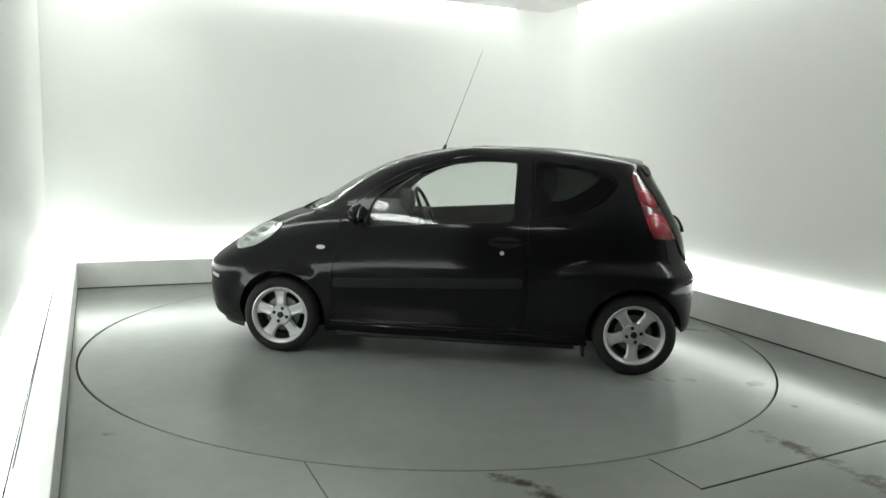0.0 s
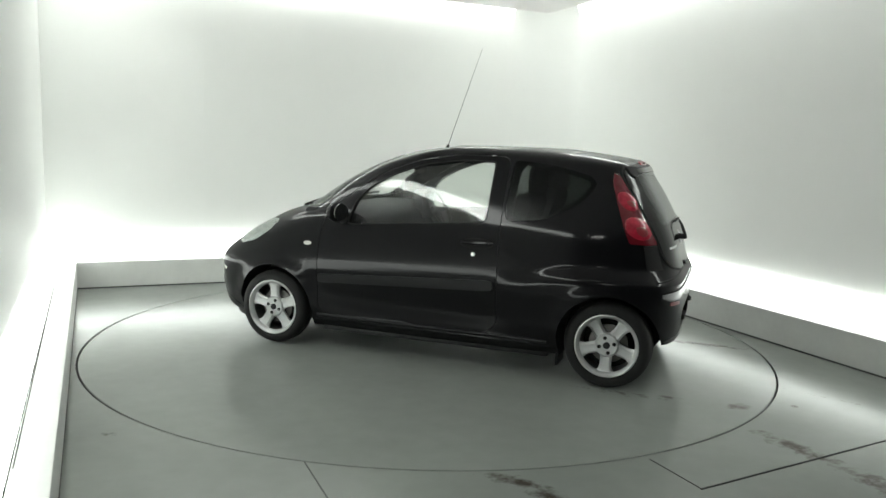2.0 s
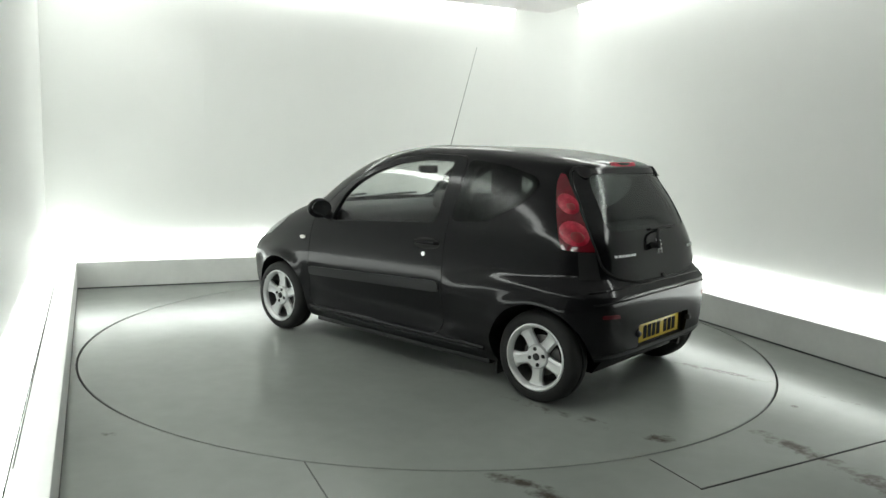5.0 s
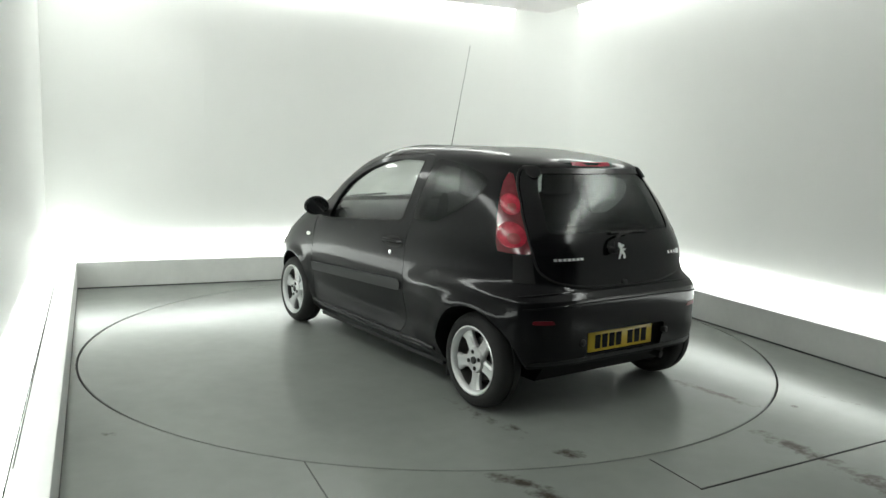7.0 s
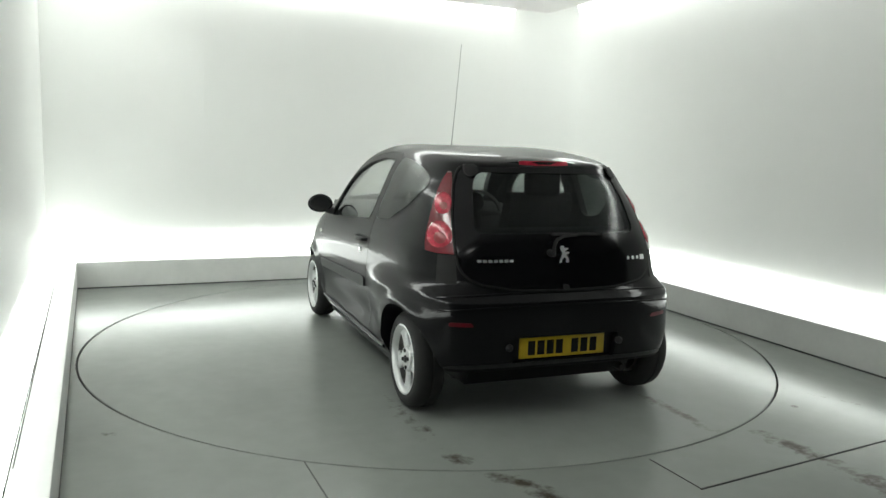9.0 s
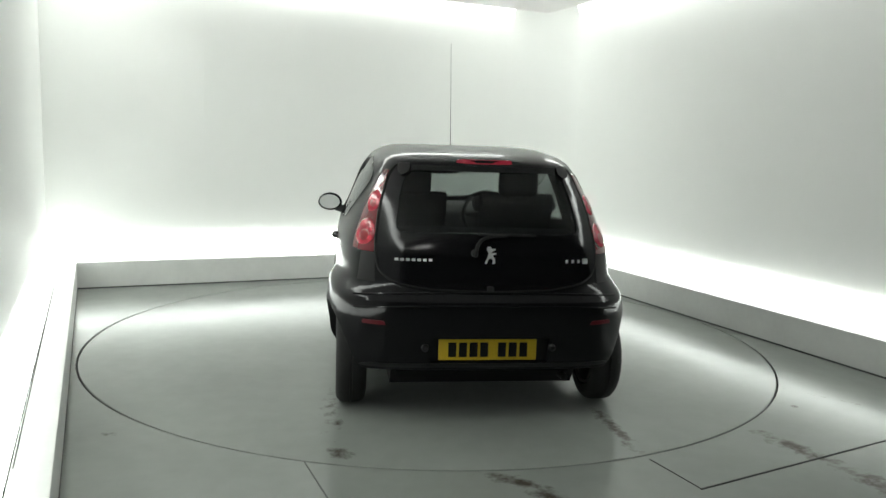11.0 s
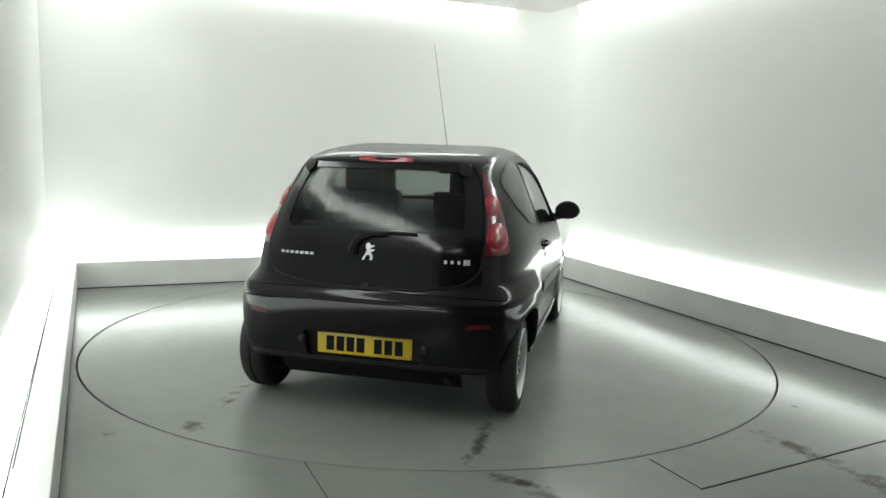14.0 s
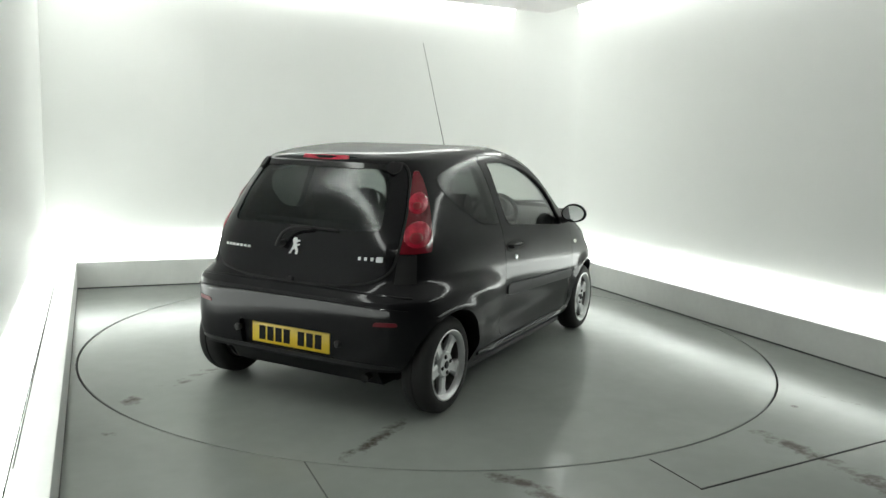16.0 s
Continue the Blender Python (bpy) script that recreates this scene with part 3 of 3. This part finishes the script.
def build_glazing(car):
    p = part("windscreen", patch(rounded(grown(SCREEN, 0.03), 0.07), on_front(0.003), 0.06, 0.005), M_GLASS, car, "clear windscreen")
    p.visible_shadow = False
    panel = carve(to_mesh(patch(rounded(HATCH, 0.05), on_rear(0.013), 0.04, 0.006)), [("DIFFERENCE", prism(rounded(HATCH_HOLE, 0.05), "x", -2.0, -0.9))])
    h = mesh_part("tailgate", panel, M_FRIT, car, "black glass tailgate with a clear middle", 30)
    part("rear_glass", patch(rounded(grown(HATCH_HOLE, 0.012), 0.05), on_rear(0.006), 0.04, 0.004), M_HATCH, h, "dark tinted rear glass").visible_shadow = False
    rim = [on_rear(0.006)(y, z, 0) for y, z in rounded(grown(HATCH, 0.006), 0.05)]
    part("hatch_seal", tube(rim, 0.007, 6, True), M_SEAL, car)
    # roof spoiler over the tailgate
    bm = bmesh.new()
    rows = []
    for y in np.linspace(-0.53, 0.53, 31):
        k = 0.974 - 0.10 * (y / 0.53) ** 2
        f = 0.045 * (abs(y) / 0.53) ** 3
        sec = [(-1.00, 1.405), (-1.12, 1.398), (-1.235, 1.385), (-1.268, 1.373), (-1.272, 1.358), (-1.24, 1.345), (-1.15, 1.34), (-1.00, 1.35)]
        rows.append([bm.verts.new((x * k, y, z - f - 0.03 * (y / 0.53) ** 2 - 0.006)) for x, z in sec])
    for a, b in zip(rows, rows[1:]):
        for i in range(8):
            bm.faces.new((a[i], a[(i + 1) % 8], b[(i + 1) % 8], b[i]))
    bm.faces.new(rows[0])
    bm.faces.new(rows[-1])
    sp = part("spoiler", bm, M_PAINT, car, "black roof spoiler lip", 40)
    for y0, y1 in ((0.52, 0.02), (-0.06, -0.50)):
        rows = [Vector((front_x(y, z, 0.016), y, z)) for y, z in zip(np.linspace(y0, y1, 7), np.linspace(1.0, 1.035, 7))]
        w = part("wiper", tube(rows, 0.009, 6), M_SEAL, car, "black windscreen wiper blade")
        part("wiper_arm", tube([rows[3], Vector((front_x(y0, 0.975, 0.02), y0 - 0.05, 0.985))], 0.010, 6), M_SEAL, w)
    lamp = patch(rounded([(-0.155, 1.356), (0.155, 1.356), (0.15, 1.380), (-0.15, 1.380)], 0.01), lambda y, z, d: Vector((-1.2405 + 0.34 * (z - 1.356) + 0.25 * y * y - d, y, z - 0.010)), 0.03, 0.02)
    for s in (1, -1):
        # dark hinge covers at the upper corners of the tailgate
        foot = [(s * 0.412, 1.300), (s * 0.452, 1.278), (s * 0.474, 1.298), (s * 0.464, 1.345), (s * 0.405, 1.345)]
        part("hinge_cover", patch(rounded(foot, 0.012), on_rear(0.028), 0.02, 0.026), M_SEAL, h, "black hinge cover", 40)
    # rear wiper: shaft, bent arm and blade, standing off the glass
    shaft = tube([on_rear(0.010)(0.082, 0.893, 0), on_rear(0.058)(0.082, 0.893, 0)], [0.020, 0.016], 14)
    rw = part("rear_wiper", shaft, M_SEAL, h, "black rear wiper above the emblem", 40)
    bend = [on_rear(o)(y, z, 0) for y, z, o in ((0.086, 0.880, 0.056), (0.082, 0.905, 0.060), (0.070, 0.942, 0.060), (0.045, 0.968, 0.058), (0.0, 0.981, 0.050), (-0.09, 0.984, 0.040))]
    part("wiper_arm", tube(bend, [0.011, 0.011, 0.010, 0.009, 0.008, 0.006], 8), M_SEAL, rw, "bent black wiper arm", 60)
    strip = [on_rear(0.024)(y, 0.987 - 0.03 * y * y, 0) for y in np.linspace(0.06, -0.25, 12)]
    part("wiper_blade", tube(strip, 0.0075, 6), M_SEAL, rw, "thin black wiper blade", 60)
    part("brake_light", lamp, M_RED, sp, "slim red high-level brake lamp")


def build_lamps(car):
    for s in (1, -1):
        # a corner lamp that follows the body round
        poly = [(0.06, 0.892), (0.55, 0.884), (1.0, 0.885), (1.0, 0.98), (1.0, 1.08), (1.0, 1.18), (1.0, 1.30), (0.80, 1.305), (0.55, 1.265), (0.36, 1.21), (0.20, 1.14),
                (0.10, 1.06), (0.04, 0.975)]

        def corner(t, z, d, s=s, off=0.008):
            q = [(x, y) for x, y in arc(z)]
            k = t * (len(q) - 1)
            i = min(max(int(k), 0), len(q) - 2)
            f = k - i
            x, y = q[i][0] * (1 - f) + q[i + 1][0] * f, q[i][1] * (1 - f) + q[i + 1][1] * f
            tx, ty = q[i + 1][0] - q[i][0], q[i + 1][1] - q[i][1]
            l = math.hypot(tx, ty)
            nx, ny = ty / l, -tx / l
            if nx > 0:
                nx, ny = -nx, -ny
            return Vector((x + nx * (off + d), s * (y + ny * (off + d)), z))
        lamp = part("tail_lamp", patch(rounded([(a, b) for a, b in poly], 0.03), corner, 0.03, 0.02), M_HOUSING, car, "tall red tail lamp wrapping the corner", 60)
        for (ct, cz, rt, rz, m) in ((0.54, 0.980, 0.45, 0.067, M_RED), (0.63, 1.138, 0.36, 0.056, M_RED), (0.60, 0.967, 0.22, 0.034, M_REDDEEP), (0.68, 1.128, 0.17, 0.025, M_REDDEEP)):
            disc = [(ct + rt * math.cos(a), cz + rz * math.sin(a)) for a in np.linspace(0, 2 * math.pi, 28, endpoint=False)]
            o = 0.009 if m is M_RED else 0.015

            def dome(t, z, d, o=o, c=corner, ct=ct, cz=cz, rt=rt, rz=rz):
                rho = ((t - ct) / rt) ** 2 + ((z - cz) / rz) ** 2
                return c(t, z, d, off=o + (0.009 if o < 0.01 else 0.005) * math.sqrt(max(0.0, 1 - rho)))
            part("lamp_roundel", patch(disc, dome, 0.015, 0.008), m, lamp, "round domed red light unit", 70)
        part("lamp_filler", patch(rounded([(0.45, 0.735), (1.0, 0.735), (1.0, 0.878), (0.5, 0.878)], 0.01), lambda t, z, d, c=corner: c(t, z, d, off=0.003), 0.03, 0.01), M_SEAL, car, "matt black filler below the lamp", 60)
        # headlamp
        head = [(1.19, 0.885), (1.32, 0.882), (1.47, 0.815), (1.555, 0.735), (1.50, 0.70), (1.36, 0.735), (1.24, 0.815)]
        hl = part("headlamp", patch(rounded(head, 0.03), on_side(s, 0.003), 0.03, 0.02), M_REFLECTOR, car, "clear almond-shaped headlamp", 60)
        part("lens", patch(rounded(grown(head, 0.004), 0.03), on_side(s, 0.012), 0.03, 0.003), M_LAMPGLASS, hl, "clear lens", 60)
        rep = [(0.887 + 0.030 * math.cos(a), 0.754 + 0.014 * math.sin(a)) for a in np.linspace(0, 2 * math.pi, 20, endpoint=False)]
        part("side_repeater", patch(rep, on_side(s, 0.006), 0.02, 0.008), M_AMBER, car, "small clear side repeater lamp", 60)
        ref = [(s * 0.66, 0.532), (s * 0.535, 0.528), (s * 0.548, 0.550), (s * 0.655, 0.553)]
        part("bumper_reflector", patch(rounded(ref, 0.012), on_rear(0.003), 0.02, 0.008), M_REFLEX, car, "slim red bumper reflector")


def arc(z):
    """Points of the rear corner at height z, from the flank (first) to the tailgate edge (last)."""
    b, a, n = F_B(z), F_R(z) + XC, F_NR(z)
    x0 = -F_R(z) + 0.235
    yend = 0.592 - 0.28 * max(0, z - 0.92) ** 1.3
    pts = []
    for th in np.linspace(0.02, 1.56, 400):
        c, s = math.cos(th), math.sin(th)
        x, y = XC - a * s ** (2 / n), b * c ** (2 / n)
        y += swell(x, z) * (1 if y > 0.3 else 0)
        if x < x0 and y > yend:
            pts.append((x, y))
    p = np.array(pts)
    d = np.r_[0, np.cumsum(np.hypot(*np.diff(p, axis=0).T))]
    g = np.linspace(0, d[-1], 40)
    return list(zip(np.interp(g, d, p[:, 0]), np.interp(g, d, p[:, 1])))


def build_tail(car):
    # bumper lines, plate, badges
    for z, r in ((0.690, 0.006), (0.628, 0.005)):
        part("bumper_crease", tube([on_rear(0.001)(y, z - 0.02 * (abs(y) / 0.7) ** 4, 0) for y in np.linspace(-0.70, 0.70, 41)], r, 6), M_PAINT, car)
    low = [(-0.68, 0.303), (0.68, 0.303), (0.64, 0.325), (-0.64, 0.325)]
    part("lower_bumper", patch(rounded(low, 0.04), on_rear(0.004), 0.05, 0.012), M_TRIM, car, "matt black lower bumper panel")
    pl = part("number_plate", boxed(-1.536, -1.526, -0.26, 0.26, 0.3355, 0.4465, bevel=0.003), M_YELLOW, car, "yellow number plate with dark characters barred out")
    for y in (0.188, 0.132, 0.076, 0.020, -0.075, -0.132, -0.189):
        part("character_bar", boxed(-1.5385, -1.5355, y - 0.021, y + 0.021, 0.353, 0.430), M_INK, pl)
    part("plate_recess", boxed(-1.524, -1.505, -0.325, 0.325, 0.326, 0.459), M_PLASTIC, car)
    for y in (0.335, -0.335):
        c = lathe([(0.020, 0), (0.020, 0.02), (0.012, 0.03)], 16)
        bmesh.ops.transform(c, matrix=Matrix.Translation((rear_x(y, 0.41) + 0.012, y, 0.41)) @ Matrix.Rotation(radians(90), 4, "Z"), verts=c.verts)
        part("plate_lamp", c, M_PLASTIC, car)
    part("front_grille", patch(rounded([(-0.60, 0.235), (0.60, 0.235), (0.56, 0.43), (-0.56, 0.43)], 0.05), on_front(0.004), 0.05, 0.01), M_PLASTIC, car, "black lower front grille")
    for s in (1, -1):
        part("front_corner_trim", patch(rounded([(1.49, 0.135), (1.68, 0.150), (1.735, 0.195), (1.745, 0.31), (1.60, 0.27), (1.50, 0.23)], 0.02), on_side(s, 0.004), 0.03, 0.01), M_PLASTIC, car, "black plastic bumper corner")
        part("front_marker", patch(rounded([(1.655, 0.486), (1.725, 0.498), (1.725, 0.520), (1.655, 0.508)], 0.008), on_side(s, 0.006), 0.03, 0.01), M_AMBER, car, "slim clear front marker lamp")
    # plain shapes in place of the badges
    y0, z0 = 0.0, 0.885
    shield = [(-0.034, -0.060), (-0.020, -0.060), (-0.014, -0.034), (0.004, -0.020), (0.016, -0.036), (0.012, -0.060), (0.028, -0.060), (0.030, -0.030), (0.014, -0.002),
              (0.036, 0.006), (0.036, 0.018), (0.010, 0.014), (0.012, 0.026), (0.034, 0.036), (0.030, 0.046), (0.010, 0.042), (0.004, 0.060), (-0.014, 0.058),
              (-0.020, 0.040), (-0.008, 0.010), (-0.018, -0.022)]
    part("emblem", patch(rounded([(y0 - a * 0.9, z0 + b * 0.72) for a, b in shield], 0.004), on_rear(0.020), 0.02, 0.006), M_CHROME, car, "chrome emblem as a plain upright shape", 0)
    for i in range(7):
        y = 0.495 - i * 0.029
        part("badge_bar", patch([(y, 0.850), (y - 0.019, 0.850), (y - 0.019, 0.863), (y, 0.863)], on_rear(0.018), 0.02, 0.004), M_CHROME, car, "small chrome badge bar", 0)
    for i in range(3):
        y = -0.405 - i * 0.034
        part("badge_bar", patch([(y, 0.847), (y - 0.014, 0.847), (y - 0.014, 0.864), (y, 0.864)], on_rear(0.018), 0.02, 0.004), M_CHROME, car, "small chrome badge bar", 0)
    part("badge_square", patch(rounded([(-0.502, 0.842), (-0.534, 0.842), (-0.534, 0.869), (-0.502, 0.869)], 0.004), on_rear(0.018), 0.02, 0.004), M_CHROME, car, "small square silver badge", 0)
    part("hatch_button", patch(rounded([(-0.02, 0.700), (0.02, 0.700), (0.02, 0.728), (-0.02, 0.728)], 0.013), on_rear(0.022), 0.02, 0.012), M_SEAL, car)
    ex = tube([(-0.9, -0.40, 0.215), (-1.38, -0.43, 0.225), (-1.47, -0.44, 0.218)], 0.022, 12)
    part("exhaust_pipe", ex, M_SEAL, car, "near-black exhaust pipe")
    # aerial
    b = Vector((0.19, -0.01, 1.40))
    tip = Vector((-0.08, 0.045, 2.12))
    part("aerial_base", tube([b, b.lerp(tip, 0.06)], [0.016, 0.009], 10), M_PLASTIC, car)
    part("aerial_mast", tube([b.lerp(tip, 0.05), b.lerp(tip, 0.5), tip], [0.0024, 0.0016, 0.0011], 8), M_SEAL, car, "long thin black roof aerial")


def build_mirrors(car):
    for s in (1, -1):
        bm = bmesh.new()
        bmesh.ops.create_uvsphere(bm, u_segments=28, v_segments=18, radius=1.0)
        for v in bm.verts:
            x, y, z = v.co
            v.co = Vector((0.066 * x if x > 0 else 0.026 * x, 0.092 * y * (1 - 0.08 * z), 0.068 * z))
        bmesh.ops.transform(bm, matrix=Matrix.Translation((0.62, s * 0.85, 0.985)) @ Matrix.Rotation(radians(-s * 8), 4, "Z"), verts=bm.verts)
        mr = part("door_mirror", bm, M_PAINT, car, "rounded black door mirror", 50)
        part("mirror_arm", tube([(0.63, s * 0.73, 0.925), (0.625, s * 0.79, 0.935), (0.62, s * 0.84, 0.955)], [0.035, 0.026, 0.022], 10), M_PLASTIC, mr)
        g = lathe([(1.0, 0.0), (1.0, 0.004)], 28, "Z")
        for v in g.verts:
            v.co = Vector((-v.co.z + 0.002, 0.077 * v.co.x, 0.054 * v.co.y))
        bmesh.ops.transform(g, matrix=Matrix.Translation((0.5925, s * 0.853, 0.985)) @ Matrix.Rotation(radians(-s * 8), 4, "Z"), verts=g.verts)
        part("mirror_face", g, M_MIRROR, mr, "oval mirror face")


def wheel_part(car, x, s):
    """Tyre, alloy rim with five broad spokes, hub and bolts, brake disc."""
    w = new("wheel")
    w.parent = car
    w.matrix_local = pose(x, s * 0.705, HUB, 0, 2 if x > 0 else 34, 0 if s > 0 else 180)
    tagged(w, "silver five-spoke alloy wheel with black tyre")
    R, h = (0.258 if x > 0 else 0.266), 0.078
    pr = [(0.186, -h), (0.212, -h - 0.004), (R - 0.025, -h + 0.002), (R - 0.007, -h + 0.020), (R, -h + 0.045), (R, -0.008), (R - 0.006, -0.006), (R - 0.006, 0.006), (R, 0.008),
          (R, h - 0.045), (R - 0.007, h - 0.020), (R - 0.025, h - 0.002), (0.212, h + 0.004), (0.190, h), (0.182, h - 0.012), (0.182, -h + 0.012)]
    part("tyre", lathe(pr, 64, "Y", True), M_TYRE, w, "black rubber tyre", 50)
    rim = lathe([(0.193, h + 0.001), (0.196, h - 0.006), (0.184, h - 0.020), (0.176, h - 0.030), (0.166, h - 0.030), (0.168, h - 0.016), (0.178, h - 0.004), (0.186, h + 0.003)], 64, "Y", True)
    rm = part("rim", rim, M_ALLOY, w, "silver alloy rim", 50)
    part("rim_barrel", lathe([(0.176, h - 0.030), (0.172, 0.0), (0.172, -h), (0.164, -h), (0.164, 0.0), (0.168, h - 0.030)], 48, "Y", True), M_DISC, rm, "dull dark inner rim", 50)
    for i in range(5):
        a = math.radians(90 + 72 * i)
        bm = bmesh.new()
        front, back = [], []
        for r, half in ((0.030, 0.034), (0.070, 0.036), (0.105, 0.034), (0.135, 0.036), (0.156, 0.046), (0.176, 0.074)):
            bow = h - 0.012 - 0.016 * (1 - (r - 0.1) ** 2 * 60)
            row, rb = [], []
            for k in (-1.0, -0.62, 0.0, 0.62, 1.0):
                dip = 0.010 if abs(k) == 1 else (0.0 if abs(k) > 0.5 else 0.004)
                row.append(bm.verts.new((r, bow - dip, k * half)))
                rb.append(bm.verts.new((r, bow - 0.03, k * half * 0.95)))
            front.append(row)
            back.append(rb)
        for j in range(5):
            for k in range(4):
                bm.faces.new((front[j][k], front[j + 1][k], front[j + 1][k + 1], front[j][k + 1]))
                bm.faces.new((back[j][k], back[j][k + 1], back[j + 1][k + 1], back[j + 1][k]))
            for k in (0, 4):
                bm.faces.new((front[j][k], front[j + 1][k], back[j + 1][k], back[j][k]))
        bmesh.ops.transform(bm, matrix=Matrix.Rotation(-a, 4, "Y"), verts=bm.verts)
        part("spoke", bm, M_ALLOY, rm, "", 40)
    part("hub_cap", lathe([(0.074, h - 0.050), (0.074, h - 0.030), (0.064, h - 0.017), (0.030, h - 0.017)], 32), M_ALLOY, rm, "", 40)
    part("centre_cap", lathe([(0.021, h - 0.018), (0.021, h - 0.012), (0.017, h - 0.010)], 24), M_PLASTIC, rm, "dark centre cap")
    for i in range(4):
        a = math.radians(20 + 90 * i)
        b = lathe([(0.0115, h - 0.03), (0.0115, h - 0.013), (0.008, h - 0.010)], 10)
        bmesh.ops.translate(b, vec=(0.046 * math.cos(a), 0, 0.046 * math.sin(a)), verts=b.verts)
        part("wheel_bolt", b, M_PLASTIC, rm)
    part("brake_disc", lathe([(0.118, -0.010), (0.118, 0.004), (0.05, 0.012)], 40), M_DISC, w, "dull steel brake disc", 40)
    part("well_back", lathe([(0.160, -0.06), (0.160, -0.05)], 40), M_SEAL, w)
    return w


def build_cabin(car):
    # floor tray, dashboard, seats, wheel
    part("cabin_floor", boxed(-1.35, 1.0, -0.46, 0.46, 0.256, 0.30), M_INNER, car)
    dash = prism(rounded([(0.98, 0.99), (0.62, 0.985), (0.50, 0.93), (0.46, 0.80), (0.56, 0.60), (0.98, 0.55)], 0.05), "y", -0.66, 0.66)
    part("dashboard", dash, M_INNER, car, "dark grey dashboard", 40)
    pod = lathe([(0.085, -0.05), (0.085, 0.03), (0.07, 0.045)], 28, "Y")
    bmesh.ops.transform(pod, matrix=Matrix.Translation((0.50, -0.33, 1.0)) @ Matrix.Rotation(radians(90), 4, "Z"), verts=pod.verts)
    part("dial_pod", pod, M_INNER, car, "round dial pod", 40)
    ring = [Vector((0.36 + 0.075 * math.sin(a), -0.33 + 0.18 * math.cos(a), 0.93 + 0.165 * math.sin(a))) for a in np.linspace(0, 2 * math.pi, 36, endpoint=False)]
    sw = part("steering_wheel", tube(ring, 0.015, 8, True), M_SEAL, car, "black steering wheel on the driver's side", 60)
    for a in (0.0, math.pi, 1.5 * math.pi):
        e = Vector((0.36 + 0.075 * math.sin(a), -0.33 + 0.18 * math.cos(a), 0.93 + 0.165 * math.sin(a)))
        part("wheel_spoke", tube([e, Vector((0.385, -0.33, 0.925))], [0.014, 0.03], 8), M_SEAL, sw)
    part("steering_column", tube([(0.385, -0.33, 0.925), (0.58, -0.33, 0.87)], 0.045, 10), M_INNER, sw)
    for y in (0.34, -0.34):
        seat = part("front_seat", boxed(-0.42, 0.12, y - 0.24, y + 0.24, 0.34, 0.56, bevel=0.05), M_SEAT, car, "dark cloth front seat", 60)
        back = rounded([(-0.30, 0.50), (-0.42, 0.50), (-0.62, 1.10), (-0.58, 1.16), (-0.52, 1.14)], 0.05)
        part("backrest", prism(back, "y", y - 0.225, y + 0.225), M_SEAT, seat, "", 60)
        head = boxed(-0.645, -0.555, y - 0.125, y + 0.125, 1.135, 1.315, bevel=0.035)
        part("headrest", head, M_SEAT, seat, "padded headrest", 60)
    bench = part("rear_seat", boxed(-1.12, -0.74, -0.50, 0.50, 0.38, 0.62, bevel=0.05), M_SEAT, car, "dark cloth rear bench", 60)
    part("backrest", prism(rounded([(-1.02, 0.58), (-1.12, 0.58), (-1.25, 0.98), (-1.16, 1.0)], 0.03), "y", -0.50, 0.50), M_SEAT, bench, "", 60)
    part("rear_view_mirror", boxed(0.37, 0.40, -0.10, 0.10, 1.225, 1.285, bevel=0.012), M_SEAL, car, "small interior mirror")
    part("parcel_shelf", boxed(-1.36, -1.16, -0.50, 0.50, 0.94, 0.965, bevel=0.008), M_INNER, car)


def build_underside(car):
    part("sill_step", boxed(-0.80, 0.80, 0.60, 0.712, 0.142, 0.185, bevel=0.012), M_PLASTIC, car, "black plastic sill")
    part("sill_step", boxed(-0.80, 0.80, -0.712, -0.60, 0.142, 0.185, bevel=0.012), M_PLASTIC, car, "black plastic sill")
    for s in (1, -1):
        part("sill_strip", tube([on_side(s, 0.002)(x, 0.256, 0) for x in np.linspace(-0.80, 0.82, 30)], 0.013, 8), M_PAINT, car, "rounded glossy black sill edge", 60)
    part("underbody", boxed(-1.22, 1.55, -0.50, 0.50, 0.15, 0.19, bevel=0.015), M_SEAL, car, "dark underbody")
    for x in (AXLE, -AXLE):
        part("axle_beam", tube([(x, -0.66, HUB - 0.03), (x, 0.66, HUB - 0.03)], 0.035, 10), M_SEAL, car)
    for y in (0.63, -0.63):
        part("mud_flap", boxed(-0.865, -0.85, y - 0.09, y + 0.09, 0.10, 0.24), M_SEAL, car, "black mud flap")


def build_car():
    car = new("car")
    tagged(car, "small glossy black three-door hatchback parked on the turntable", "car")
    build_shell(car)
    build_glazing(car)
    build_lamps(car)
    build_tail(car)
    build_mirrors(car)
    for x in (AXLE, -AXLE):
        for s in (1, -1):
            wheel_part(car, x, s)
    build_cabin(car)
    build_underside(car)
    return car


car = build_car()


# ---------------------------------------------------------------- turning
def heading(t):
    """The turntable's heading in degrees: a slow, almost even turn."""
    s = t - 8
    return 117.731 - 6.9031 * s - 0.01278 * s * s + 0.000327 * s ** 3


def motions():
    rows, carried = [], []
    for i in range(17):
        turn = Matrix.Rotation(radians(heading(i)), 4, "Z")
        rows.append((i, turn))
        carried.append((i, turn @ pose(-0.2386, -0.0902, -0.013, 0, 0.196, 0)))
    walk(table, rows)
    walk(car, carried)


motions()
